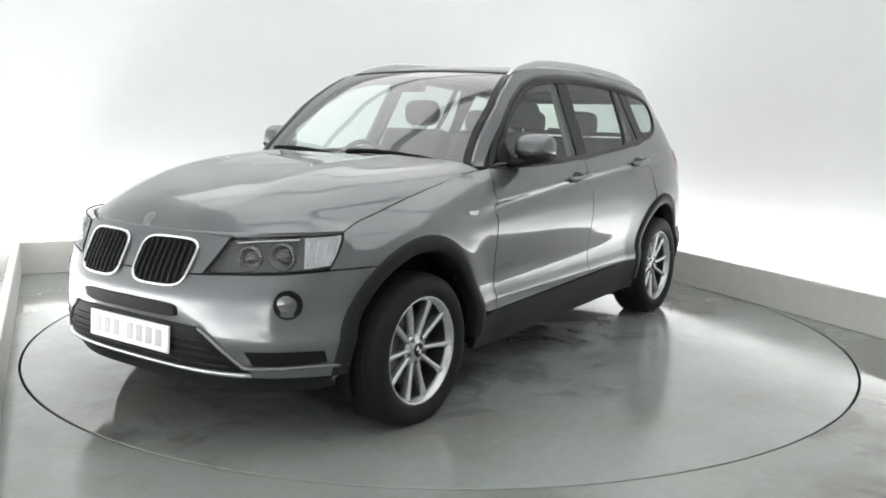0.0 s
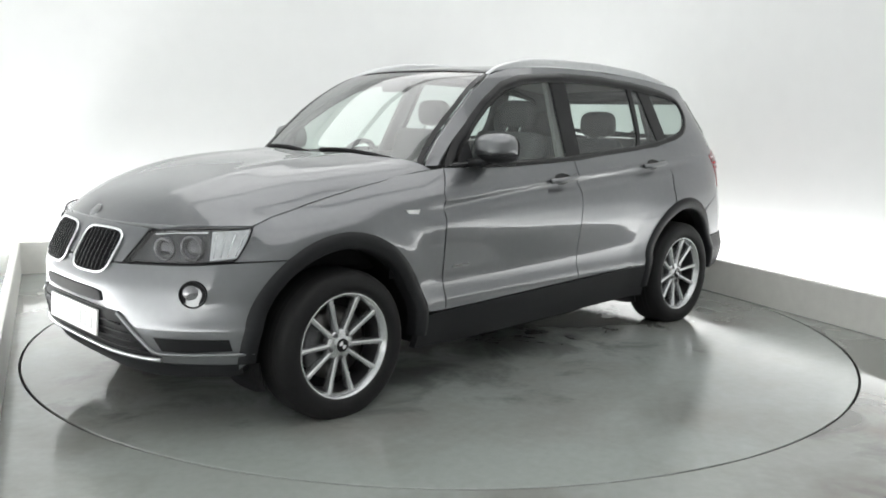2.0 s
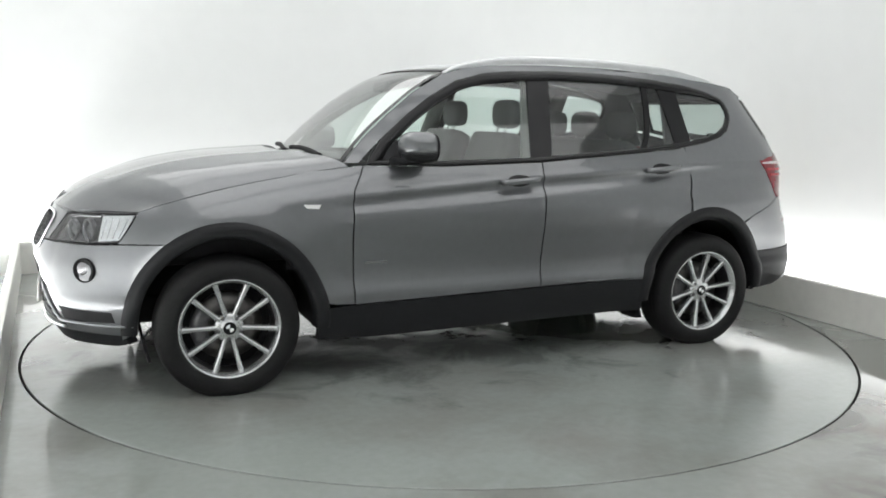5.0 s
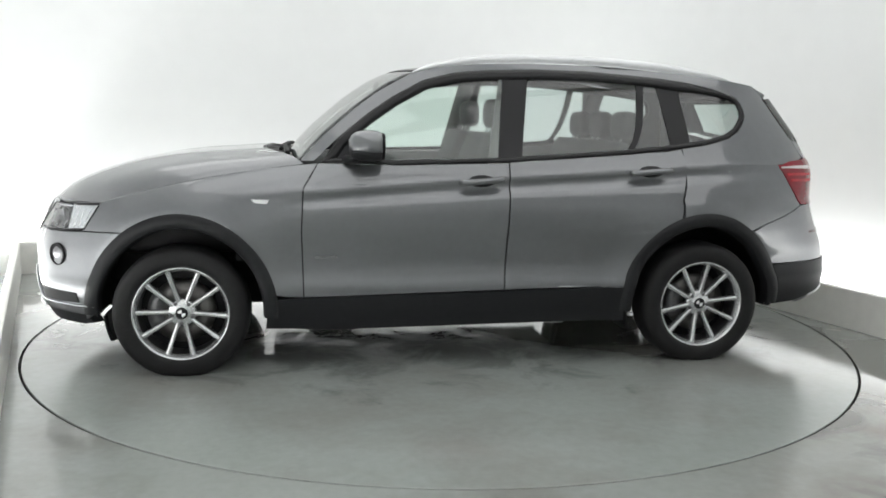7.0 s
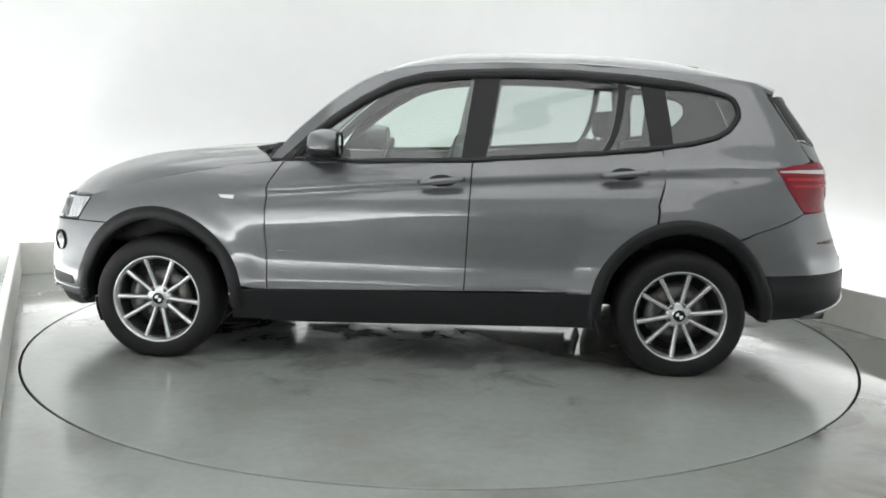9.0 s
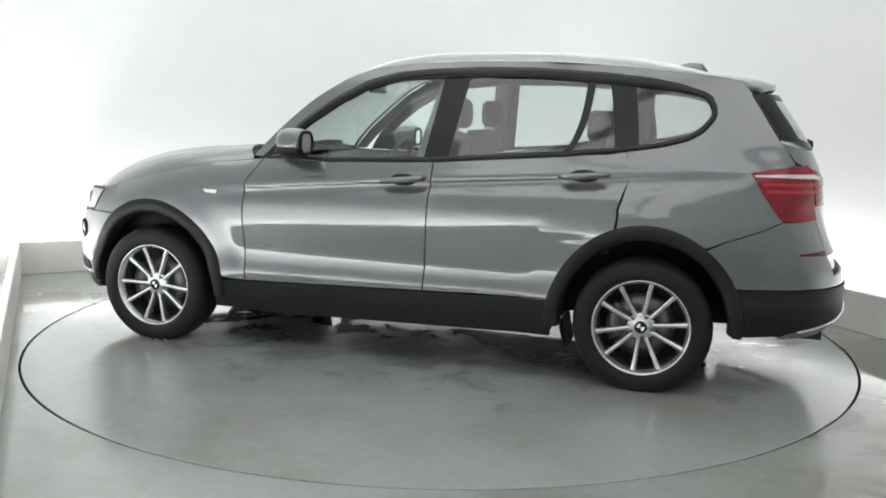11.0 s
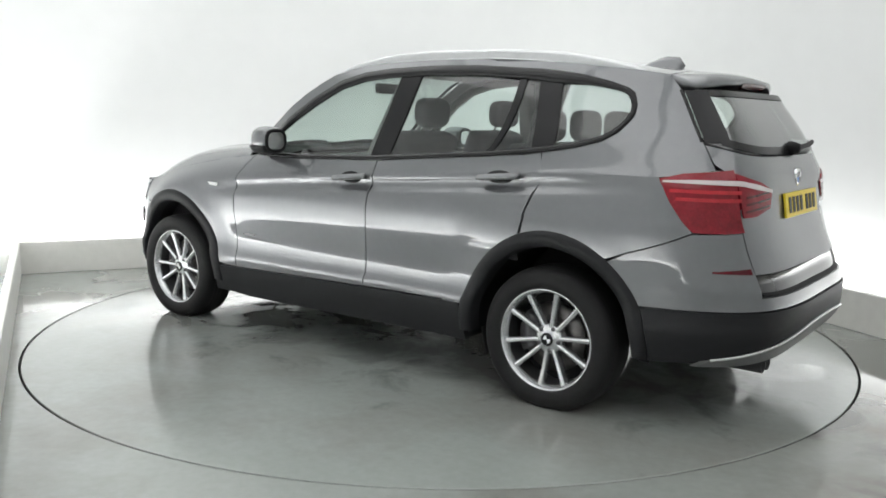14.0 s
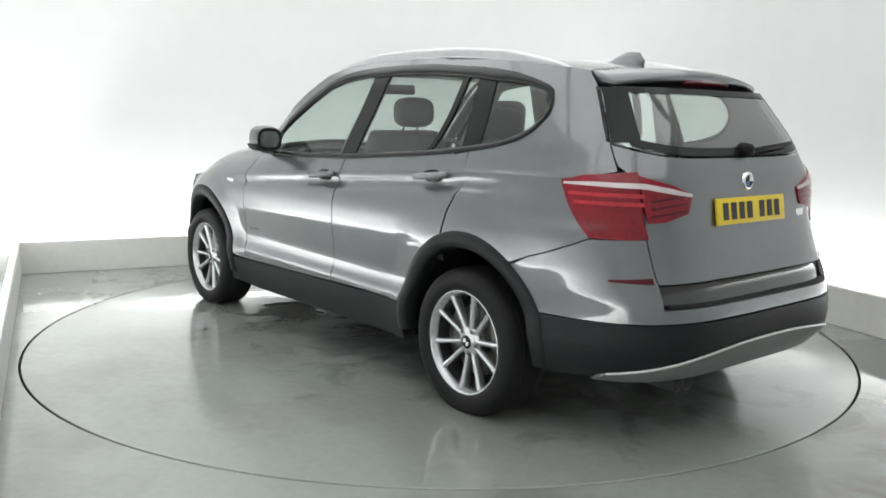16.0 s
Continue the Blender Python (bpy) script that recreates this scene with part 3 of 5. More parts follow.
        panel(bm, side_pts([(0.985, 0.235), (0.7, 0.215), (-0.95, 0.24)]), side_pts([(0.965, 0.392), (-0.925, 0.43)]), side_pts([(0.985, 0.235), (0.965, 0.392)]), side_pts([(-0.95, 0.24), (-0.925, 0.43)]), 30, 8, side, 0.006, 0.04)
        part("sill_cladding", bm, M_CLAD, car)
        for hx, a0, a1 in ((HUBF, 184, -2), (HUBR, 182, -4)):
            bm = bmesh.new()
            rows = []
            for a in np.linspace(a0, a1, 40):
                row = []
                for r, o in ((0.405, -0.06), (0.412, -0.004), (0.420, 0.012), (0.455, 0.014), (0.482, 0.008), (0.486, -0.01)):
                    sq = 1.0 + 0.05 * math.sin(radians(a)) ** 2
                    x, z = hx + r * math.cos(radians(a)), ARCHZ + r * sq * math.sin(radians(a)) - 0.008
                    row.append(Vector((x, side * (side_y(x, max(0.2, z)) + o), z)))
                rows.append(row)
            grid_faces(bm, rows)
            part("arch_cladding", bm, M_CLAD, car)
            # wheel well
            bm = bmesh.new()
            rows = []
            for a in np.linspace(186, -6, 28):
                x, z = hx + 0.43 * math.cos(radians(a)), ARCHZ + 0.43 * math.sin(radians(a))
                rows.append([Vector((x, side * y, z)) for y in (min(0.845, side_y(x, z) - 0.035), 0.62, 0.42)])
            grid_faces(bm, rows)
            vs = [bm.verts.new(r[2]) for r in rows]
            bm.faces.new(vs)
            lip = []
            for a in np.linspace(186, -6, 28):
                ring = [(hx + r * math.cos(radians(a)), ARCHZ + r * math.sin(radians(a))) for r in (0.432, 0.478)]
                lip.append([Vector((x, side * (min(0.85, side_y(x, z) - 0.035)), z)) for x, z in ring])
            grid_faces(bm, lip)
            part("wheel_well", bm, M_BLACK, car)


def top_panels(car):
    # bonnet
    def bonnet_point(s, v):
        cx = 2.146 + (1.02 - 2.146) * v
        ex = 1.79 + (0.79 - 1.79) * v
        cz = curve_at([(0.9, 1.143), (1.08, 1.137), (1.24, 1.124), (1.57, 1.076), (1.89, 1.000), (2.04, 0.945), (2.10, 0.907), (2.146, 0.868)], cx)
        ez = curve_at([(0.72, 1.087), (0.90, 1.066), (1.1, 1.036), (1.3, 1.002), (1.5, 0.960), (1.65, 0.920), (1.79, 0.878)], ex)
        ey = side_y(ex, ez) - 0.004
        a = abs(s)
        x = cx + (ex - cx) * a ** 2.6
        k = 0.045 * min(1.0, 2.5 * v)
        z = cz - (cz - ez - k) * a ** 2.8 - k * a ** 12
        z += 0.012 * math.exp(-((a - 0.50) / 0.10) ** 2) * min(1, 3.2 * v) * (1 - 0.4 * v)
        z += 0.018 * math.sin(math.pi * min(1, v * 1.2)) * (1 - a ** 4)
        return Vector((x, s * ey, z))
    bm = bmesh.new()
    rows = [[bonnet_point(s, v) for s in np.sin(np.linspace(-math.pi / 2, math.pi / 2, 65))] for v in np.linspace(0, 1, 40)]
    shell(bm, rows, 0.02, lambda p: Vector((0, 0, -1)))
    part("bonnet", bm, M_PAINT, car)
    # scuttle under the windscreen
    bm = bmesh.new()
    rows = [[bonnet_point(s, 0.98) + Vector((-0.30 * f, 0, -0.02 - 0.015 * f)) for s in np.linspace(-0.97, 0.97, 30)] for f in (0, 0.3, 0.6, 1)]
    grid_faces(bm, rows)
    part("scuttle", bm, M_BLACK, car)

    # windscreen
    def screen_point(s, v, out=0.0):
        z = 1.085 + (1.590 - 1.085) * v
        ex = curve_at(sorted([(q, p) for p, q in ROOF_EDGE[:7]]), z) + 0.004
        ey = side_y(ex, z) - 0.01
        cx = ex + 0.085 + 0.015 * v
        return Vector((cx + (ex - cx) * abs(s) ** 2.1 + out, s * ey, z + 0.014 * v * (1 - s * s) + out * 0.6))
    bm = bmesh.new()
    shell(bm, [[screen_point(s, v) for s in np.linspace(-0.985, 0.985, 30)] for v in np.linspace(0, 1, 16)], 0.006, lambda p: Vector((-0.7, 0, -0.6)))
    ws = part("windscreen", bm, M_SCREEN, car, "clear curved windscreen")
    ws.visible_shadow = False
    bm = bmesh.new()
    for s0, s1, v0, v1 in ((-0.99, -0.94, 0, 1), (0.94, 0.99, 0, 1), (-0.99, 0.99, 0.975, 1.0), (-0.99, 0.99, -0.02, 0.05)):
        grid_faces(bm, [[screen_point(s, v, 0.002) for s in np.linspace(s0, s1, 24)] for v in np.linspace(v0, v1, 14)])
    part("windscreen_band", bm, M_GLOSSBLACK, ws)
    for yb, yt, zt in ((0.60, 0.02, 0.10), (-0.05, -0.62, 0.09)):
        bm = bmesh.new()
        pts = [screen_point(yb / 0.8 + (yt - yb) / 0.8 * f, 0.035 + zt * 0.55 * math.sin(f * 2.2), 0.030) for f in np.linspace(0, 1, 14)]
        tube(bm, pts, 0.014, 6)
        part("wiper", bm, M_BLACK, car)

    # roof
    def roof_point(s, x):
        ez = curve_at(sorted(ROOF_EDGE), x)
        ey = side_y(x, ez) - 0.002
        zc = curve_at([(-1.95, 1.553), (-1.75, 1.580), (-1.4, 1.614), (-1.0, 1.640), (-0.5, 1.648), (-0.1, 1.636), (0.15, 1.612), (0.33, 1.580)], x)
        return Vector((x, s * ey, zc - (zc - ez) * abs(s) ** 2.6))
    def front_x(s):
        return 0.208 - 0.10 * abs(s) ** 2.1
    bm = bmesh.new()
    rows = [[roof_point(s, front_x(s) + (-1.80 - front_x(s)) * v) for s in np.linspace(-1, 1, 33)] for v in np.linspace(0, 1, 40)]
    shell(bm, rows, 0.007, lambda p: Vector((0, 0, -1)))
    part("roof", bm, M_PAINT, car)
    bm = bmesh.new()
    grid_faces(bm, [[p - Vector((0, 0, 0.03)) for p in row] for row in rows])
    part("headliner", bm, M_LINER, car)
    # roof rails
    for side in (1, -1):
        bm = bmesh.new()
        pts = []
        for f in np.linspace(0, 1, 34):
            x = 0.20 - 1.88 * f
            ez = curve_at(sorted(ROOF_EDGE), x)
            lift = 0.042 * max(0.0, min(1, f / 0.22, (1 - f) / 0.2)) ** 0.6
            y = side_y(x, ez) - 0.032
            top, low = ez + lift + 0.008, ez + lift * 0.35 - 0.010
            prof = [(0.010, low), (0.012, top - 0.012), (0.006, top - 0.002), (-0.004, top), (-0.012, top - 0.010), (-0.012, low + 0.004)]
            pts.append([Vector((x, side * (y + dy), z)) for dy, z in prof])
        vs = grid_faces(bm, pts)
        for row in (vs[0], vs[-1]):
            bm.faces.new(row)
        rail = part("roof_rail", bm, M_SATIN, car, "satin silver roof rail")
    # aerial fin
    bm = bmesh.new()
    secs = []
    for f in np.linspace(0, 1, 8):
        x = -1.41 - 0.21 * f
        h = 0.062 * min(1, f * 1.9, (1.06 - f) * 5) ** 0.8
        w = 0.028 * (0.35 + 0.65 * math.sin(math.pi * min(1, 0.15 + f * 0.75)))
        zb = roof_point(0, x).z - 0.004
        secs.append([Vector((x, w, zb)), Vector((x, w * 0.6, zb + h * 0.6)), Vector((x - 0.02 * f, 0, zb + h)), Vector((x, -w * 0.6, zb + h * 0.6)), Vector((x, -w, zb))])
    vs = grid_faces(bm, secs)
    bm.faces.new(vs[-1])
    part("aerial_fin", bm, M_PAINT, car)
    return roof_point


def build_wheel(base_name="wheel"):
    """A wheel about the y axis, outer face towards +y, centre at the origin."""
    w = new(base_name)
    R, SQ = 0.342, HUBZ
    bm = bmesh.new()
    prof = [(0.232, -0.10), (0.245, -0.112), (0.285, -0.122), (0.318, -0.112), (0.334, -0.095), (R, -0.06), (R, 0.0), (R, 0.06), (0.334, 0.092), (0.322, 0.108), (0.300, 0.118), (0.272, 0.119), (0.252, 0.113), (0.243, 0.104), (0.236, 0.09)]
    spin(bm, prof, 72)
    for v in bm.verts:
        v.co.z = max(v.co.z, -SQ)
    tyre = part("tyre", bm, M_TYRE, w, "black road tyre")
    bm = bmesh.new()
    for y in (-0.045, -0.015, 0.015, 0.045):
        spin(bm, [(R + 0.0006, y - 0.005), (R + 0.001, y), (R + 0.0006, y + 0.005)], 72)
    for v in bm.verts:
        v.co.z = max(v.co.z, -SQ + 0.001)
    part("tread_groove", bm, M_DARKGAP, tyre)
    bm = bmesh.new()
    spin(bm, [(0.238, 0.088), (0.243, 0.100), (0.240, 0.105), (0.233, 0.103), (0.230, 0.094), (0.221, 0.084), (0.218, 0.066)], 64)
    rim = part("rim", bm, M_ALLOY, w, "silver ten-spoke alloy rim")
    bm = bmesh.new()
    spin(bm, [(0.218, 0.068), (0.216, 0.03), (0.215, -0.02), (0.222, -0.10), (0.236, -0.10)], 48)
    part("barrel", bm, M_SHADEMETAL, rim)
    for k in range(5):
        for sgn in (1, -1):
            bm = bmesh.new()
            a0 = math.radians(57 + 72 * k)
            # two spokes of a pair start together at the hub and open towards the rim
            prof2 = []
            for f in np.linspace(0, 1, 9):
                r = 0.045 + (0.226 - 0.045) * f
                off = sgn * (0.014 + 0.052 * f)
                half = 0.0128 - 0.0025 * math.sin(math.pi * f) + 0.003 * f
                y = 0.068 + 0.020 * f ** 1.5
                c = Vector((math.cos(a0) * r - math.sin(a0) * off, 0, math.sin(a0) * r + math.cos(a0) * off))
                t = Vector((-math.sin(a0), 0, math.cos(a0)))
                prof2.append([c + t * half + Vector((0, y - 0.045, 0)), c + t * half + Vector((0, y - 0.006, 0)), c + t * half * 0.55 + Vector((0, y, 0)),
                              c - t * half * 0.55 + Vector((0, y, 0)), c - t * half + Vector((0, y - 0.006, 0)), c - t * half + Vector((0, y - 0.045, 0))])
            grid_faces(bm, prof2)
            part("spoke", bm, M_ALLOY, rim)
    bm = bmesh.new()
    spin(bm, [(0.0, 0.078), (0.030, 0.077), (0.034, 0.070), (0.050, 0.070), (0.066, 0.066), (0.074, 0.055), (0.072, 0.02)], 32)
    hub = part("hub", bm, M_ALLOY, rim)
    bm = bmesh.new()
    spin(bm, [(0.0, 0.0795), (0.026, 0.0795), (0.031, 0.078)], 28)
    part("hub_cap", bm, M_GLOSSBLACK, rim)
    bm = bmesh.new()
    for q in (0, 2):
        vs = [bm.verts.new((0, 0.0815, 0))] + [bm.verts.new((0.019 * math.cos(a), 0.0815, 0.019 * math.sin(a))) for a in np.linspace(q * math.pi / 2, (q + 1) * math.pi / 2, 7)]
        bm.faces.new(vs)
    part("badge_quarter", bm, M_WHITE, rim)
    for k in range(5):
        a = math.radians(57 + 72 * k)
        bm = bmesh.new()
        m = Matrix.Translation((0.055 * math.cos(a), 0.066, 0.055 * math.sin(a)))
        spin(bm, [(0.0, 0.008), (0.009, 0.008), (0.011, 0.0), (0.011, -0.01)], 10, m)
        part("wheel_bolt", bm, M_LAMPDARK, rim)
    bm = bmesh.new()
    spin(bm, [(0.05, -0.01), (0.05, 0.012), (0.165, 0.012), (0.165, -0.012), (0.05, -0.012)], 48)
    part("brake_disc", bm, M_DISCBRAKE, w)
    # black sheet closing the wheel, for the shade between the spokes
    bm = bmesh.new()
    spin(bm, [(0.0, -0.03), (0.215, -0.03)], 32)
    part("wheel_back", bm, M_BLACK, w)
    bm = bmesh.new()
    rows = []
    for a in np.linspace(radians(-30), radians(40), 8):
        rows.append([Vector((r * math.cos(a), y, r * math.sin(a))) for r, y in ((0.10, -0.03), (0.10, 0.035), (0.175, 0.035), (0.175, -0.03))])
    vs = grid_faces(bm, rows)
    bm.faces.new(vs[0])
    bm.faces.new(vs[-1])
    part("brake_caliper", bm, M_LAMPDARK, w)
    return w


def build_wheels(car):
    first = build_wheel()
    spots = [(HUBF, 1), (HUBR, 1), (HUBF, -1), (HUBR, -1)]
    for k, (x, side) in enumerate(spots):
        m = pose(x, side * TRACKY, HUBZ, 0, 0, 0 if side > 0 else 180) 
        if k == 0:
            first.matrix_basis = m
            w = first
        else:
            w = copy_thing(first, m)
        w.parent = car
        if side < 0:
            w.matrix_basis = m
        # the rear wheels have come to rest turned a little further
        if x == HUBR:
            for ob in w.children:
                if ob.name.startswith("rim"):
                    ob.matrix_basis = pose(0, 0, 0, 0, 12, 0)


def flip_front(pts):
    return [(4 - u, z) for u, z in reversed(pts)]


def flip_rear(pts):
    return [(-4 - u, z) for u, z in reversed(pts)]


def outline_pts(cy, cz, hy, hz, n=3.5, steps=40, lean=0.0):
    """A rounded rectangle in (y, z); lean narrows its lower outer side."""
    out = []
    for k in range(steps):
        a = k * math.tau / steps
        c, s = math.cos(a), math.sin(a)
        y = hy * math.copysign(abs(c) ** (2 / n), c)
        z = hz * math.copysign(abs(s) ** (2 / n), s)
        if y > 0:
            y *= 1 + lean * (z / hz - 1) * 0.5
        out.append((cy + y, cz + z))
    return out


def on_end(y, z, front, out=0.0):
    p = Vector((end_x(y, z, front), y, z))
    return p + Vector((out if front else -out, 0, 0)) + Vector((0, 0.5 * out * y / 0.9, 0))


def end_plate(bm, pts, front, out, depth=0.01, bulge=0.0):
    """A filled shape on the nose or tail with a rim."""
    cy, cz = sum(p[0] for p in pts) / len(pts), sum(p[1] for p in pts) / len(pts)
    rings = []
    for f, o in ((1.0, out - depth), (1.0, out), (0.92, out + bulge * 0.4), (0.6, out + bulge * 0.8), (0.25, out + bulge)):
        rings.append([on_end(cy + (y - cy) * f, cz + (z - cz) * f, front, o) for y, z in pts])
    vs = [[bm.verts.new(p) for p in r] for r in rings]
    n = len(pts)
    for a, b in zip(vs, vs[1:]):
        for k in range(n):
            bm.faces.new((a[k], a[(k + 1) % n], b[(k + 1) % n], b[k]))
    bm.faces.new(vs[-1])
    return bm


def front_end(car):
    arch_f = side_pts(arc(HUBF, RO, -6, 56, 12))
    # bumper
    bm = bmesh.new()
    under_lamp = side_pts([(1.76, 0.731), (1.884, 0.729)]) + nose_pts([(0.70, 0.722), (0.55, 0.716), (0.40, 0.710), (0.2, 0.705)])
    top = [arch_f[-1]] + under_lamp
    low = [arch_f[0]] + nose_pts([(0.80, 0.31), (0.62, 0.315), (0.3, 0.312)])
    panel(bm, low + flip_front(low), top + flip_front(top), arch_f, [(4 - u, z) for u, z in arch_f], 90, 26)
    bumper = part("front_bumper", bm, M_PAINT, car)
    bm = bmesh.new()
    nlow = nose_pts([(0.395, 0.716), (0.2, 0.711)])
    ntop = nose_pts([(0.455, 0.852), (0.345, 0.858), (0.15, 0.862)])
    panel(bm, nlow + flip_front(nlow), ntop + flip_front(ntop), nose_pts([(0.395, 0.716), (0.455, 0.852)]), nose_pts([(-0.395, 0.716), (-0.455, 0.852)]), 40, 12)
    part("nose_panel", bm, M_PAINT, bumper)
    # chin
    bm = bmesh.new()
    cl = side_pts([(1.86, 0.262)]) + nose_pts([(0.75, 0.250), (0.4, 0.245)])
    ct = side_pts([(1.875, 0.300)]) + nose_pts([(0.78, 0.306), (0.4, 0.306)])
    panel(bm, cl + flip_front(cl), ct + flip_front(ct), [cl[0], ct[0]], [(4 - cl[0][0], cl[0][1]), (4 - ct[0][0], ct[0][1])], 60, 6, 1, -0.012, 0.06)
    part("chin", bm, M_CLAD, bumper)
    # lower intake, upper slot, side slots
    bm = bmesh.new()
    il, it = nose_pts([(0.60, 0.335), (0.3, 0.328)]), nose_pts([(0.40, 0.508), (0.2, 0.512)])
    panel(bm, il + flip_front(il), it + flip_front(it), nose_pts([(0.60, 0.335), (0.48, 0.42), (0.40, 0.508)]), nose_pts([(-0.60, 0.335), (-0.48, 0.42), (-0.40, 0.508)]), 40, 10, 1, 0.004, 0.012)
    intake = part("lower_intake", bm, M_BLACK, bumper, "black lower air intake")
    for k in range(4):
        bm = bmesh.new()
        z = 0.362 + 0.032 * k
        half = 0.55 - 0.045 * k
        tube(bm, [on_end(y, z, True, 0.006) for y in np.linspace(-half, half, 24)], 0.005, 6)
        part("intake_bar", bm, M_CLAD, intake)
    bm = bmesh.new()
    end_plate(bm, outline_pts(0, 0.563, 0.305, 0.030, 5, 48), True, 0.004, 0.012)
    part("upper_slot", bm, M_BLACK, bumper, "black slot under the grille")
    bm = bmesh.new()
    tube(bm, [on_end(y, 0.325 + 0.006 * abs(y), True, 0.008) for y in np.linspace(-0.60, 0.60, 30)], 0.009, 8)
    part("bumper_lip", bm, M_SATIN, bumper, "silver strip along the bumper's lower edge")
    for side in (1, -1):
        bm = bmesh.new()
        sl = nose_pts([(0.61, 0.368), (0.70, 0.366), (0.79, 0.372)])
        st = nose_pts([(0.585, 0.424), (0.68, 0.424), (0.79, 0.420)])
        panel(bm, sl, st, [sl[0], st[0]], [sl[-1], st[-1]], 14, 5, side, 0.004, 0.012)
        part("side_slot", bm, M_BLACK, bumper)
        bm = bmesh.new()
        lip = [surf(uy(y, z, True), z, 0.004) for y, z in zip(np.linspace(0.40, 0.82, 18), [0.505 - 0.15 * min(1, f / 0.42) ** 1.2 for f in np.linspace(0, 1, 18)])]
        tube(bm, [Vector((p.x, side * p.y, p.z)) for p in lip], 0.009, 8)
        part("slot_lip", bm, M_PAINT, bumper)
        # fog lamp
        c = surf(uy(0.708, 0.607, True), 0.607)
        n = (surf(uy(0.708, 0.607, True) - 0.02, 0.607) - surf(uy(0.708, 0.607, True) + 0.02, 0.607)).normalized()
        n = Vector((n.y, -n.x, 0)) if n.y > 0 else Vector((-n.y, n.x, 0))
        m = Matrix.Translation(Vector((c.x + 0.004 * n.x, side * (c.y + 0.004 * n.y), c.z))) @ Vector((n.x, side * n.y, 0)).to_track_quat("Y", "Z").to_matrix().to_4x4()
        bm = bmesh.new()
        spin(bm, [(0.057, -0.02), (0.057, 0.003), (0.053, 0.004), (0.048, -0.010)], 28, m)
        fog = part("fog_lamp", bm, M_BLACK, bumper, "round fog lamp with a black bezel")
        # black bowl for the shaded recess; a paler off-centre disc for its lit side
        bm = bmesh.new()
        spin(bm, [(0.0, -0.012), (0.02, -0.011), (0.038, -0.004), (0.049, -0.003)], 28, m)
        part("bowl", bm, M_BLACK, fog)
        bm = bmesh.new()
        mm = m @ Matrix.Translation((0.012 * side, 0, 0.006))
        spin(bm, [(0.0, 0.006), (0.018, 0.003), (0.033, -0.005)], 20, mm)
        part("lens", bm, M_GREYRING, fog)
        # headlamp
        lamp = bmesh.new()
        lb = nose_pts([(0.405, 0.717), (0.55, 0.723), (0.70, 0.730)]) + side_pts([(1.880, 0.740)])
        lt = nose_pts([(0.462, 0.846), (0.58, 0.858)]) + side_pts([(1.95, 0.866), (1.795, 0.870)])
        ll, lr = [lb[0], lt[0]], [lb[-1], lt[-1]]
        panel(lamp, lb, lt, ll, lr, 26, 10, side, -0.040, 0.02)
        housing = part("headlamp", lamp, M_LAMPDARK, car, "clear headlamp with two round projectors")
        bm = bmesh.new()
        panel(bm, lb, lt, ll, lr, 26, 10, side, 0.002, 0.006)
        lens = part("lens", bm, M_LENS, housing)
        lens.visible_shadow = False
        bm = bmesh.new()
        edge = lb + lr[1:] + lt[::-1][1:]
        ring = resample(edge + [edge[0]], 60)[:-1]
        tube(bm, [Vector((p.x, side * p.y, p.z)) for p in (surf(q.x, q.y, 0.001) for q in ring)], 0.0035, 6, closed=True)
        part("lamp_seal", bm, M_BLACK, housing)
        bm = bmesh.new()
        panel(bm, [(lt[0][0] - 0.02, lt[0][1] - 0.016), (lt[1][0], lt[1][1] - 0.016), (lt[2][0], lt[2][1] - 0.018)], [(lt[0][0] - 0.02, lt[0][1] - 0.004), (lt[1][0], lt[1][1] - 0.004), (lt[2][0], lt[2][1] - 0.004)],
              [(lt[0][0] - 0.02, lt[0][1] - 0.016), (lt[0][0] - 0.02, lt[0][1] - 0.004)], [(lt[2][0], lt[2][1] - 0.018), (lt[2][0], lt[2][1] - 0.004)], 16, 3, side, -0.012, 0.02)
        part("brow", bm, M_CHROME, housing)
        for yy, zz, r in ((0.555, 0.778, 0.043), (0.665, 0.786, 0.048)):
            c = surf(uy(yy, zz, True), zz, -0.038)
            m = Matrix.Translation(Vector((c.x, side * c.y, c.z))) @ Vector((0.90, side * 0.40, 0)).to_track_quat("Y", "Z").to_matrix().to_4x4()
            bm = bmesh.new()
            spin(bm, [(r + 0.006, 0.0), (r + 0.006, 0.022), (r, 0.026), (r - 0.006, 0.018), (r - 0.010, 0.004)], 32, m)
            proj = part("projector_ring", bm, M_LAMPRING, housing)
            bm = bmesh.new()
            spin(bm, [(0.0, 0.020), (r * 0.4, 0.017), (r * 0.75, 0.004)], 28, m)
            part("projector_lens", bm, M_LAMPRING, proj)
        bm = bmesh.new()
        q0, q1 = nose_pts([(0.735, 0.742)])[0], side_pts([(1.872, 0.752)])[0]
        r0, r1 = nose_pts([(0.715, 0.855)])[0], side_pts([(1.812, 0.862)])[0]
        panel(bm, [q0, q1], [r0, r1], [q0, r0], [q1, r1], 8, 6, side, -0.003, 0.02)
        part("indicator", bm, M_LAMPIN, housing)
        for k in range(4):
            bm = bmesh.new()
            f = (k + 0.5) / 4
            pts = []
            for g in np.linspace(0.08, 0.92, 8):
                qa, qb = (q0[0] + (q1[0] - q0[0]) * f, q0[1] + (q1[1] - q0[1]) * f), (r0[0] + (r1[0] - r0[0]) * f, r0[1] + (r1[1] - r0[1]) * f)
                p = surf(qa[0] + (qb[0] - qa[0]) * g, qa[1] + (qb[1] - qa[1]) * g, -0.002)
                pts.append(Vector((p.x, side * p.y, p.z)))
            tube(bm, pts, 0.003, 6)
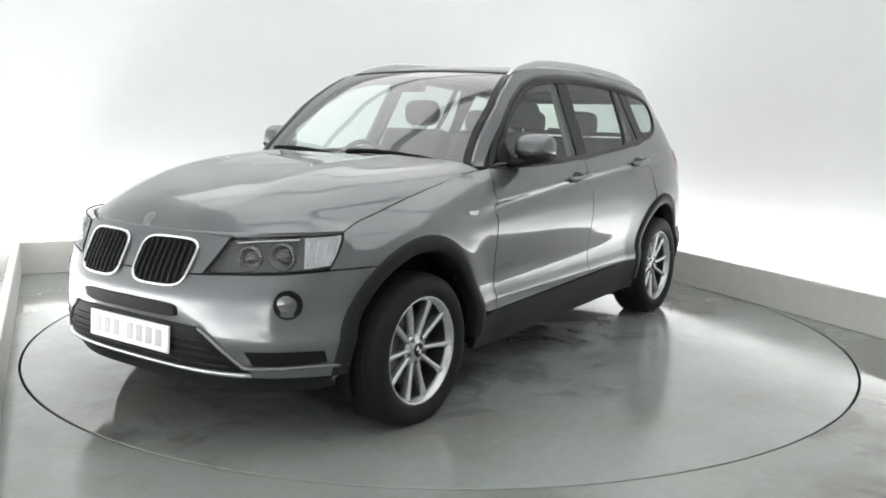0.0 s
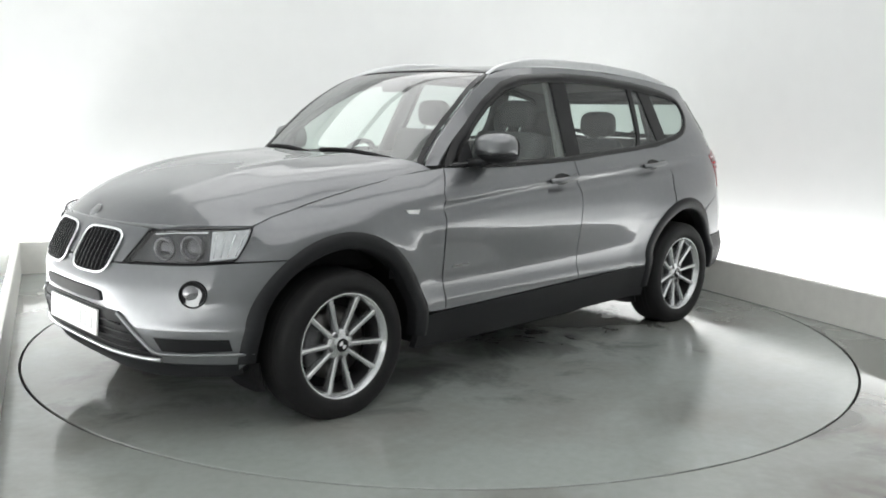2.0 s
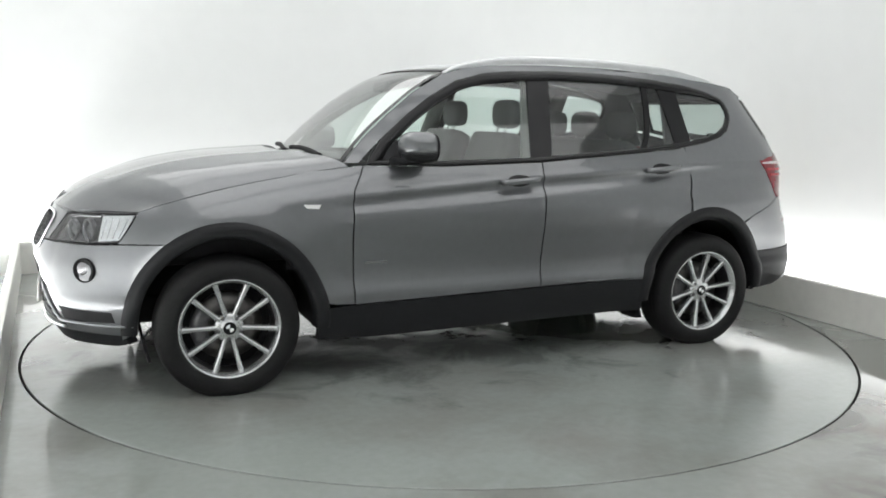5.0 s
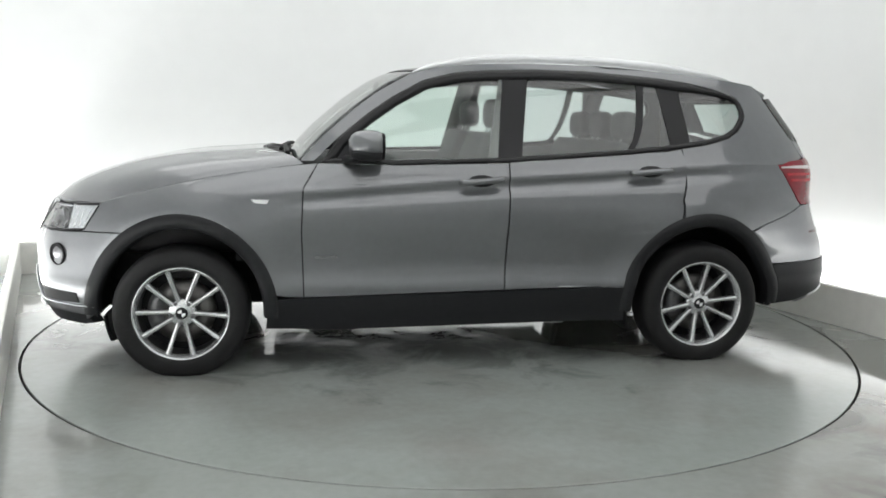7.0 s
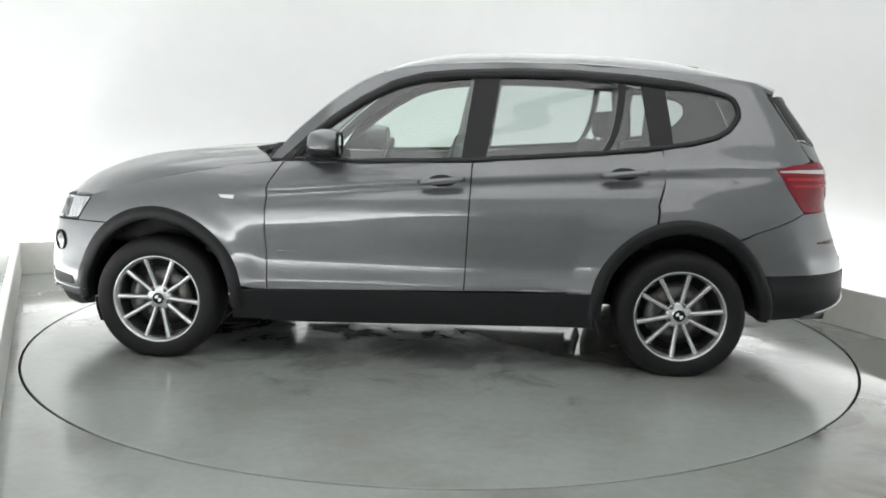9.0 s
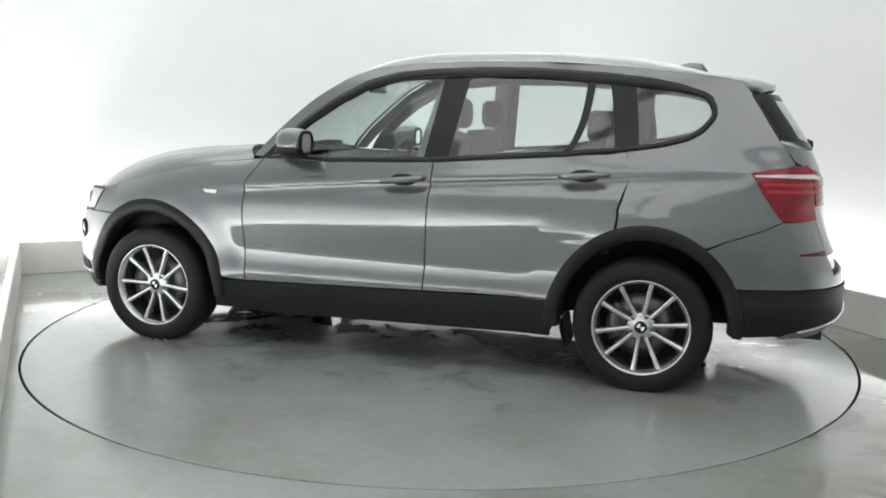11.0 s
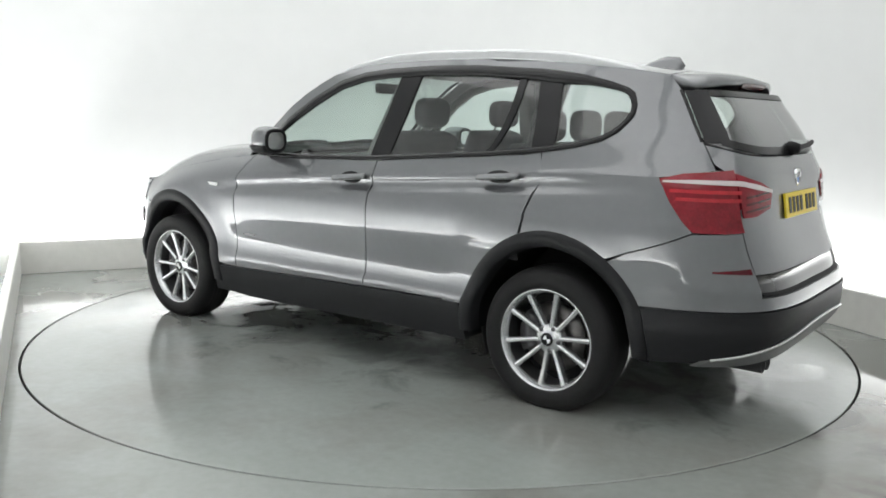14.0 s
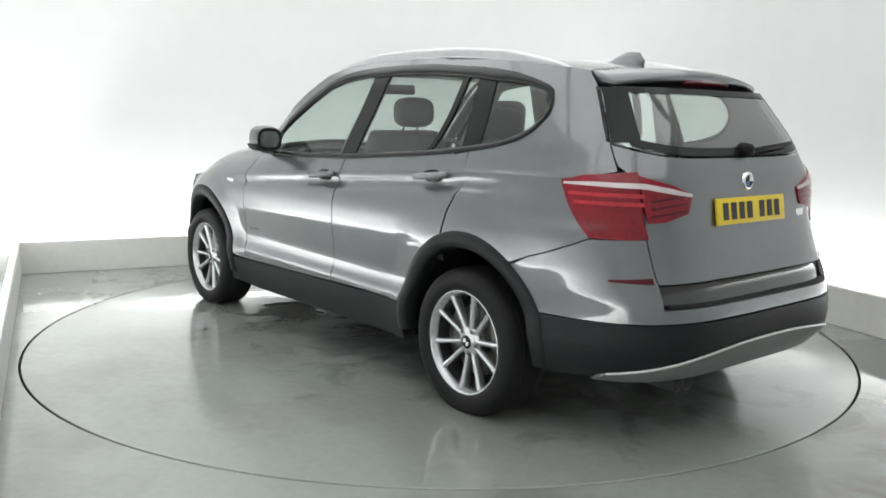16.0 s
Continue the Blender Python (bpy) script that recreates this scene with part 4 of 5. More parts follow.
            part("reflector_rib", bm, M_CHROME, housing)
        # kidney grille
        ol = [(side * y, z) for y, z in outline_pts(0.198, 0.751, 0.153, 0.090, 4.2, 48, 0.14)]
        bm = bmesh.new()
        end_plate(bm, ol, True, 0.004, 0.012)
        grille = part("kidney_grille", bm, M_BLACK, bumper, "black grille with a chrome surround")
        bm = bmesh.new()
        tube(bm, [on_end(y, z, True, 0.008) for y, z in ol], 0.0068, 8, closed=True)
        part("surround", bm, M_CHROME, grille)
        for k in range(9):
            y = side * (0.072 + 0.0312 * k)
            bm = bmesh.new()
            hz = 0.079 if 0 < k < 8 else 0.064
            zz = [0.750 + hz * f for f in np.linspace(-1, 1, 9)]
            rows = [[on_end(y + dy, z, True, o) for dy, o in ((-0.0035, 0.002), (-0.0035, 0.014), (0.0035, 0.014), (0.0035, 0.002))] for z in zz]
            grid_faces(bm, rows)
            part("slat", bm, M_GLOSSBLACK, grille)
    # bonnet roundel
    bm = bmesh.new()
    m = Matrix.Translation((2.121, 0, 0.893)) @ Vector((0.75, 0, 0.66)).to_track_quat("Y", "Z").to_matrix().to_4x4()
    spin(bm, [(0.0, 0.006), (0.026, 0.006), (0.033, 0.004), (0.034, 0.0)], 28, m)
    badge = part("bonnet_badge", bm, M_GREYRING, car, "round badge of plain quarters")
    # number plate: plain bars in place of characters
    bm = bmesh.new()
    px = end_x(0, 0.44, True) + 0.012
    m = pose(px, 0, 0.438, 0, -4, 0)
    box(bm, (0, -0.26, -0.056), (0.012, 0.26, 0.056), 0.003, m)
    plate = part("number_plate", bm, M_WHITEPLATE, bumper, "white front number plate with plain bars")
    for k in range(7):
        bm = bmesh.new()
        y = 0.20 - 0.062 * k - (0.03 if k > 3 else 0)
        box(bm, (0.011, y - 0.019, -0.034), (0.0135, y + 0.019, 0.034), 0, m)
        part("bar", bm, M_PALEINK, plate, smooth=False)


def skid_z(y):
    return 0.440 - 0.105 * (abs(y) / 0.78) ** 2.4


def resample_edge(pts, n):
    """Even steps along a line of (y, z) points."""
    return [(p.x, p.y) for p in resample([Vector(p) for p in pts], n)]


def rear_end(car, roof_point):
    arch_r = side_pts(arc(HUBR, RO, 154, 126, 10))
    bm = bmesh.new()
    for side in (1, -1):
        low = [arch_r[0]] + side_pts([(-2.0, 0.545)]) + tail_pts([(0.75, 0.548), (0.63, 0.552)])
        top = [arch_r[-1]] + side_pts([(-1.78, 0.769), (-1.90, 0.809), (-2.03, 0.866)]) + tail_pts([(0.63, 0.870)])
        panel(bm, low, top, arch_r, [low[-1], (top[-1][0], 0.70), top[-1]], 36, 18, side)
    cl, ct = tail_pts([(0.63, 0.552), (0.3, 0.556)]), tail_pts([(0.63, 0.603), (0.3, 0.608)])
    panel(bm, cl + flip_rear(cl), ct + flip_rear(ct), [cl[0], ct[0]], [(-4 - cl[0][0], cl[0][1]), (-4 - ct[0][0], ct[0][1])], 40, 5, 1, 0.0, 0.05)
    bumper = part("rear_bumper", bm, M_PAINT, car)
    # black lower bumper
    bm = bmesh.new()
    al = side_pts(arc(HUBR, RO + 0.004, 183, 155, 8))
    bl = [al[0]] + side_pts([(-2.0, 0.315)]) + tail_pts([(0.78, 0.335), (0.68, 0.375), (0.5, 0.418), (0.25, 0.437)])
    bt = [al[-1]] + side_pts([(-2.0, 0.541)]) + tail_pts([(0.75, 0.543), (0.35, 0.548)])
    panel(bm, bl + flip_rear(bl), bt + flip_rear(bt), al, [(-4 - u, z) for u, z in al], 80, 12, 1, 0.006, 0.04)
    low_bumper = part("bumper_cladding", bm, M_CLAD, bumper, "black plastic lower bumper")
    # skid panel, slanting in
    bm = bmesh.new()
    rows = []
    for f in np.linspace(0, 1, 6):
        row = []
        for y in np.linspace(-0.77, 0.77, 44):
            z = skid_z(y) + (0.305 - 0.01 * (abs(y) / 0.8) ** 2 - skid_z(y)) * f
            p = on_end(y, max(0.30, z), False, 0.006 - 0.03 * f ** 1.6)
            row.append(Vector((p.x, p.y, z)))
        rows.append(row)
    shell(bm, rows, 0.03, lambda p: Vector((1, 0, 0)))
    part("skid_panel", bm, M_SKID, low_bumper, "grey painted skid panel")
    bm = bmesh.new()
    tube(bm, [on_end(y, skid_z(y), False, 0.010) for y in np.linspace(-0.77, 0.77, 44)], 0.006, 6)
    part("skid_trim", bm, M_SATIN, low_bumper)
    for yy in (0.42, 0.49):
        bm = bmesh.new()
        m = Matrix.Translation((-2.19, yy, 0.280)) @ Matrix.Rotation(math.pi / 2, 4, "Z")
        spin(bm, [(0.030, -0.16), (0.034, -0.16), (0.036, 0.085), (0.031, 0.085), (0.030, 0.0)], 20, m)
        part("exhaust_tip", bm, M_SHADEMETAL, low_bumper, "steel exhaust tip")
    for side in (1, -1):
        bm = bmesh.new()
        rb, rt = tail_pts([(0.765, 0.708), (0.64, 0.702)]), tail_pts([(0.765, 0.716), (0.64, 0.726)])
        panel(bm, rb, rt, [rb[0], rt[0]], [rb[1], rt[1]], 12, 4, side, 0.005, 0.012)
        part("reflector", bm, M_DARKRED, bumper, "dark red reflector strip")
    # tailgate
    bm = bmesh.new()
    tl = [(0.624, 0.70), (0.625, 0.80), (0.626, 0.88), (0.632, 1.00), (0.640, 1.10), (side_y(-2.06, 1.158) - 0.004, 1.158), (side_y(-2.010, 1.236) - 0.004, 1.236)]
    el = tail_pts(tl)
    bot, top = tail_pts([(0.624, 0.70), (0.3, 0.704)]), tail_pts([tl[-1], (0.59, 1.209), (0.52, 1.195), (0.40, 1.187), (0.2, 1.184)])
    panel(bm, bot + flip_rear(bot), top + flip_rear(top), el, [(-4 - u, z) for u, z in el], 50, 22)
    rows = []
    for z, o in ((0.700, 0.0), (0.694, -0.010), (0.688, -0.020), (0.65, -0.027), (0.618, -0.030)):
        rows.append([on_end(y, z + 0.003 * (1 - (y / 0.61) ** 2), False, o) for y in np.linspace(0.622, -0.622, 40)])
    recess = bmesh.new()
    grid_faces(recess, rows)
    gate = part("tailgate", bm, M_PAINT, car)
    part("gate_step", recess, M_GATESHADE, gate, "recessed step under the tailgate, its shade put into a dark gloss")
    bm = bmesh.new()
    rows = [[on_end(y, z, False, o) for y in np.linspace(0.60, -0.60, 30)] for z, o in ((0.620, -0.028), (0.612, -0.010), (0.606, -0.012))]
    grid_faces(bm, rows)
    part("gate_seal", bm, M_BLACK, gate)
    # rear window
    gl = [(side_y(x, z) - 0.004, z) for x, z in ((-2.004, 1.246), (-1.965, 1.31), (-1.922, 1.38), (-1.866, 1.468))]
    ge = tail_pts(gl)
    gb, gt = tail_pts([gl[0], (0.59, 1.217), (0.52, 1.203), (0.40, 1.195), (0.2, 1.192)]), tail_pts([gl[-1], (0.3, 1.474)])
    bm = bmesh.new()
    panel(bm, gb + flip_rear(gb), gt + flip_rear(gt), ge, [(-4 - u, z) for u, z in ge], 40, 16, 1, -0.003, 0.006)
    win = part("rear_window", bm, M_SCREEN, gate, "dark rear window glass")
    win.visible_shadow = False
    bm = bmesh.new()
    zs = np.linspace(1.247, 1.470, 14)
    for sgn in (1, -1):
        grid_faces(bm, [[on_end(sgn * curve_at([(q, p) for p, q in gl], z) * f, z, False, 0.001) for f in (1.0, 0.96, 0.915, 0.875)] for z in zs])
    sill = lambda y: 1.193 + 0.045 * (abs(y) / 0.62) ** 4.5
    grid_faces(bm, [[on_end(y, sill(y) + dz, False, 0.0015) for y in np.linspace(-0.615, 0.615, 40)] for dz in (0.0, 0.018, 0.034)])
    for sgn in (1, -1):
        tube(bm, [on_end(sgn * (q + 0.003), p, False, -0.010) for q, p in resample_edge(gl, 12)], 0.011, 6)
    grid_faces(bm, [[on_end(y, z, False, 0.0015) for y in np.linspace(-0.55, 0.55, 30)] for z in (1.448, 1.46, 1.474)])
    part("window_band", bm, M_GLOSSBLACK, win)
    bm = bmesh.new()
    pts = [on_end(y, 1.212 + 0.03 * f, False, 0.02 + 0.01 * math.sin(3 * f)) for f, y in zip(np.linspace(0, 1, 10), np.linspace(-0.02, -0.40, 10))]
    tube(bm, pts, 0.012, 8)
    wiper = part("rear_wiper", bm, M_BLACK, gate, "black rear wiper")
    bm = bmesh.new()
    c = on_end(-0.03, 1.217, False, 0.02)
    spin(bm, [(0.0, 0.03), (0.022, 0.026), (0.032, 0.0), (0.032, -0.03)], 16, Matrix.Translation(c) @ Matrix.Rotation(math.pi / 2, 4, "Z"))
    part("wiper_hub", bm, M_BLACK, wiper)
    # spoiler
    bm = bmesh.new()
    rows = []
    for s in np.linspace(-1, 1, 41):
        a = abs(s)
        r0 = roof_point(s * 0.985, -1.796)
        tip = Vector((-2.0 + 0.10 * a ** 2.4, s * 0.53, 1.535 - 0.040 * a ** 2.2))
        tip.y = s * 0.535
        rows.append([r0 + Vector((0.012, 0, -0.006)), r0, r0.lerp(tip, 0.5) + Vector((0, 0, 0.010 * (1 - a ** 3))), tip, tip + Vector((0.004, 0, -0.020)),
                     tip + Vector((0.03, 0, -0.036)), Vector((-1.862 + 0.05 * a ** 3, s * 0.52, 1.474 - 0.006 * a))])
    vs = grid_faces(bm, rows)
    for row in (vs[0], vs[-1]):
        bm.faces.new(row)
    spoiler = part("spoiler", bm, M_PAINT, gate)
    bm = bmesh.new()
    rows = []
    for s in np.linspace(-0.93, 0.93, 30):
        a = abs(s)
        tip = Vector((-2.0 + 0.10 * a ** 2.4, s * 0.53, 1.535 - 0.040 * a ** 2.2))
        rows.append([tip + Vector((0.006, 0, -0.026)), tip + Vector((0.024, 0, -0.042)), Vector((-1.872 + 0.05 * a ** 3, s * 0.52, 1.466 - 0.006 * a))])
    grid_faces(bm, rows)
    part("spoiler_underside", bm, M_BLACK, spoiler)
    bm = bmesh.new()
    rows = []
    for y in np.linspace(-0.17, 0.17, 12):
        a = abs(y / 0.53)
        tip = Vector((-2.0 + 0.10 * a ** 2.4, y, 1.535 - 0.040 * a ** 2.2))
        rows.append([tip + Vector((0.001, 0, -0.019)), tip + Vector((0.008, 0, -0.034)), tip + Vector((0.022, 0, -0.046))])
    grid_faces(bm, rows)
    part("brake_light", bm, M_DARKRED, spoiler, "red high-level brake light")
    # tail lamps
    for side in (1, -1):
        ob = bmesh.new()
        lb = side_pts([(-2.03, 0.874)]) + tail_pts([(0.70, 0.870), (0.622, 0.874)])
        lt = side_pts([(-1.872, 1.094), (-1.96, 1.118)]) + tail_pts([(0.634, 1.136)])
        panel(ob, lb, lt, [lb[0]] + side_pts([(-1.983, 0.925), (-1.932, 0.995), (-1.886, 1.068)]) + [lt[0]], [lb[-1], lt[-1]], 20, 16, side, 0.005, 0.02)
        lamp = part("tail_lamp", ob, M_REDLENS, car, "red tail lamp with a pale strip")
        bm = bmesh.new()
        ib = tail_pts([(0.622, 0.935), (0.55, 0.938), (0.43, 0.968)])
        it = tail_pts([(0.636, 1.122), (0.50, 1.082), (0.40, 1.046)])
        panel(bm, ib, it, [ib[0], it[0]], [ib[-1], it[-1]], 18, 14, side, 0.007, 0.02)
        part("inner_lens", bm, M_REDLENS, lamp)
        for k in range(3):
            bm = bmesh.new()
            z0 = 0.955 + 0.030 * k
            a, b = tail_pts([(0.612, z0), (0.44 - 0.008 * k, z0 + 0.022)])
            c, d = (a[0], a[1] + 0.010), (b[0], b[1] + 0.006)
            panel(bm, [a, b], [c, d], [a, c], [b, d], 10, 2, side, 0.009, 0.004)
            part("lens_rib", bm, M_DARKRED, lamp)
        bm = bmesh.new()
        sb = side_pts([(-1.885, 1.080), (-2.0, 1.078)]) + tail_pts([(0.628, 1.070), (0.52, 1.050), (0.405, 1.034)])
        st = side_pts([(-1.885, 1.088), (-2.0, 1.094)]) + tail_pts([(0.628, 1.092), (0.52, 1.072), (0.405, 1.048)])
        panel(bm, sb, st, [sb[0], st[0]], [sb[-1], st[-1]], 24, 3, side, 0.010, 0.01)
        part("strip", bm, M_PALE, lamp, "pale strip across the lamp")
        # bright light guides across the outer lens
        for k in range(2):
            bm = bmesh.new()
            z0 = 1.006 + 0.034 * k
            gx = -1.948 + 0.028 * k
            a, b = side_pts([(gx, z0)])[0], tail_pts([(0.636, z0 - 0.006)])[0]
            c, d = (a[0], z0 + 0.014), (b[0], z0 + 0.010)
            panel(bm, [a, b], [c, d], [a, c], [b, d], 12, 3, side, 0.0085, 0.006)
            part("light_guide", bm, M_GUIDE, lamp, "bright red light guide")
    bm = bmesh.new()
    a, b = tail_pts([(-0.40, 0.915), (-0.47, 0.915)])
    c, d = (a[0], 0.945), (b[0], 0.945)
    panel(bm, [a, b], [c, d], [a, c], [b, d], 4, 3, 1, 0.003, 0.004)
    part("model_badge", bm, M_CHROME, gate, "small plain chrome badge bar")
    # badge and number plate
    bm = bmesh.new()
    c = on_end(0, 1.085, False, 0.0)
    m = Matrix.Translation(c) @ Matrix.Rotation(math.pi / 2, 4, "Z")
    spin(bm, [(0.0, 0.008), (0.03, 0.008), (0.040, 0.006), (0.041, -0.01)], 28, m)
    badge = part("gate_badge", bm, M_CHROME, gate, "round chrome badge of plain quarters")
    for q, mat in ((0, M_GLOSSBLACK), (1, M_WHITE), (2, M_GLOSSBLACK), (3, M_BLUE)):
        bm = bmesh.new()
        vs = [bm.verts.new(m @ Vector((0, 0.0095, 0)))] + [bm.verts.new(m @ Vector((0.028 * math.cos(a), 0.0095, 0.028 * math.sin(a)))) for a in np.linspace(q * math.pi / 2, (q + 1) * math.pi / 2, 7)]
        bm.faces.new(vs)
        part("quarter", bm, mat, badge)
    bm = bmesh.new()
    m = pose(end_x(0, 0.965, False) - 0.006, 0, 0.965, 0, 9, 0)
    box(bm, (-0.010, -0.26, -0.056), (0.002, 0.26, 0.056), 0.003, m)
    plate = part("number_plate", bm, M_YELLOWPLATE, gate, "yellow rear number plate with plain bars")
    for k in range(7):
        bm = bmesh.new()
        y = 0.20 - 0.060 * k - (0.035 if k > 3 else 0)
        box(bm, (-0.0125, y - 0.019, -0.036), (-0.009, y + 0.019, 0.036), 0, m)
        part("bar", bm, M_INK, plate, smooth=False)


def windows(car):
    outer = BELT + DLO_TAIL[1:] + DLO_TOP[::-1][1:-1]
    c = Vector((-0.55, 1.33))
    ring = resample(outer + [outer[0]], 140)[:-1]
    inner = []
    n = len(ring)
    for k in range(n):
        t = (ring[(k + 2) % n] - ring[k - 2]).normalized()
        nrm = Vector((-t.y, t.x))
        if nrm.dot(c - ring[k]) < 0:
            nrm = -nrm
        upper = max(0.0, min(1.0, -nrm.y * 2.0)) * max(0.0, min(1.0, (ring[k].x + 1.62) / 0.3))
        inner.append(ring[k] + nrm * (0.026 + 0.028 * upper))
    for side in (1, -1):
        bm = bmesh.new()
        rows = []
        for a, b in list(zip(ring, inner)) + [(ring[0], inner[0])]:
            rows.append([Vector((q.x, side * (side_y(q.x, q.y) + o), q.y)) for q, o in ((a, -0.012), (a, 0.004), (a.lerp(b, 0.5), 0.005), (b, 0.003), (b, -0.015))])
        grid_faces(bm, rows)
        trim = part("window_trim", bm, M_GLOSSBLACK, car, "black window surround")
        def pane(name, bottom, top, left, right, out, mat, depth=0.005, nu=24, nv=12):
            b = bmesh.new()
            panel(b, side_pts(bottom), side_pts(top), side_pts(left), side_pts(right), nu, nv, side, out, depth)
            ob = part(name, b, mat, trim)
            if mat in (M_GLASS, M_TINT):
                ob.visible_shadow = False
            return ob
        low = lambda x: (x, belt_z(x) + 0.012)
        high = lambda x: (x, top_z(x) - 0.012)
        pane("front_window", [low(0.655), low(0.3), low(0.0), low(-0.24)], [high(0.635), high(0.5), high(0.35), high(0.2), high(0.05), high(-0.1), high(-0.30)],
             [low(0.655), high(0.635)], [low(-0.24), high(-0.30)], -0.006, M_GLASS)
        pane("rear_window", [low(-0.36), low(-0.7), low(-0.965)], [high(-0.43), high(-0.7), high(-1.07)], [low(-0.36), high(-0.43)], [low(-0.965), high(-1.07)], -0.006, M_TINT)
        pane("fixed_window", [low(-0.985), low(-1.235)], [high(-1.09), high(-1.185)], [low(-0.985), high(-1.09)], [low(-1.235), high(-1.185)], -0.006, M_TINT, nu=10)
        qt = [(-1.33, belt_z(-1.33) + 0.012), (-1.45, 1.222), (-1.562, 1.256), (-1.622, 1.296), (-1.672, 1.360), (-1.672, 1.398), (-1.652, 1.444), (-1.622, 1.464)]
        pane("quarter_window", qt, [high(-1.29), high(-1.42), (-1.54, 1.486), (-1.62, 1.468)], [qt[0], high(-1.29)], [qt[-1], (-1.62, 1.468)], -0.006, M_TINT, nu=24)
        pane("door_pillar", [low(-0.235), low(-0.365)], [high(-0.295), high(-0.435)], [low(-0.235), high(-0.295)], [low(-0.365), high(-0.435)], -0.001, M_GLOSSBLACK, 0.02, 8)
        pane("divider", [low(-0.955), low(-0.995)], [high(-1.062), high(-1.102)], [low(-0.955), high(-1.062)], [low(-0.995), high(-1.102)], 0.0, M_GLOSSBLACK, 0.02, 4)
        pane("rear_pillar", [low(-1.225), low(-1.34)], [high(-1.175), high(-1.30)], [low(-1.225), high(-1.175)], [low(-1.34), high(-1.30)], -0.001, M_GLOSSBLACK, 0.02, 8)


def superellipsoid(bm, c, r, n=2.6, nu=28, nv=16, clip=None):
    rows = []
    for i in range(nv + 1):
        b = -math.pi / 2 + math.pi * i / nv
        row = []
        for k in range(nu):
            a = k * math.tau / nu
            f = lambda t: math.copysign(abs(t) ** (2 / n), t)
            p = Vector((c[0] + r[0] * f(math.cos(b)) * f(math.cos(a)), c[1] + r[1] * f(math.cos(b)) * f(math.sin(a)), c[2] + r[2] * f(math.sin(b))))
            if clip:
                p = clip(p)
            row.append(p)
        rows.append(row + [row[0]])
    grid_faces(bm, rows)
    bmesh.ops.remove_doubles(bm, verts=bm.verts, dist=1e-5)
    return bm


def mirrors(car):
    for side in (1, -1):
        base = bmesh.new()
        superellipsoid(base, (0.46, side * 0.922, 1.165), (0.100, 0.094, 0.062), 2.8, clip=lambda p: Vector((max(p.x, 0.40), p.y, min(p.z, 1.152))))
        m = part("door_mirror", base, M_CLAD, car, "body-coloured door mirror on a black foot")
        bm = bmesh.new()
        superellipsoid(bm, (0.465, side * 0.922, 1.178), (0.100, 0.092, 0.082), 2.7, clip=lambda p: Vector((max(p.x, 0.395), p.y - side * 0.25 * max(0, p.x - 0.47), max(p.z, 1.150))))
        part("cap", bm, M_PAINT, m)
        bm = bmesh.new()
        pts = [(0.3905, side * (0.922 + 0.070 * math.copysign(abs(math.cos(a)) ** 0.7, math.cos(a))), 1.180 + 0.058 * math.copysign(abs(math.sin(a)) ** 0.7, math.sin(a))) for a in np.linspace(0, math.tau, 28, endpoint=False)]
        bm.faces.new([bm.verts.new(p) for p in pts])
        part("mirror_glass", bm, M_MIRROR, m)
        bm = bmesh.new()
        tube(bm, [(0.3935, y, z) for _, y, z in pts], 0.011, 6, closed=True)
        part("mirror_rim", bm, M_BLACK, m)
        bm = bmesh.new()
        tube(bm, [(0.57, side * 0.82, 1.105), (0.53, side * 0.88, 1.115), (0.48, side * 0.95, 1.130)], 0.030, 8, flat=0.8)
        part("foot", bm, M_CLAD, m)
        # black corner piece behind the pillar
        bm = bmesh.new()
        a = [(0.66, 1.10), (0.52, 1.098)]
        b = [(0.645, 1.125), (0.52, 1.215)]
        panel(bm, side_pts(a), side_pts(b), side_pts([a[0], b[0]]), side_pts([a[1], b[1]]), 6, 6, side, 0.002, 0.01)
        part("mirror_sail", bm, M_CLAD, m)
        # indicator on the wing
        bm = bmesh.new()
        q = [(1.035, 0.888), (0.972, 0.882)]
        r = [(1.05, 0.905), (0.962, 0.903)]
        panel(bm, side_pts(q), side_pts(r), side_pts([q[0], r[0]]), side_pts([q[1], r[1]]), 8, 4, side, 0.004, 0.008)
        part("side_indicator", bm, M_WHITE, car, "small pale side indicator")


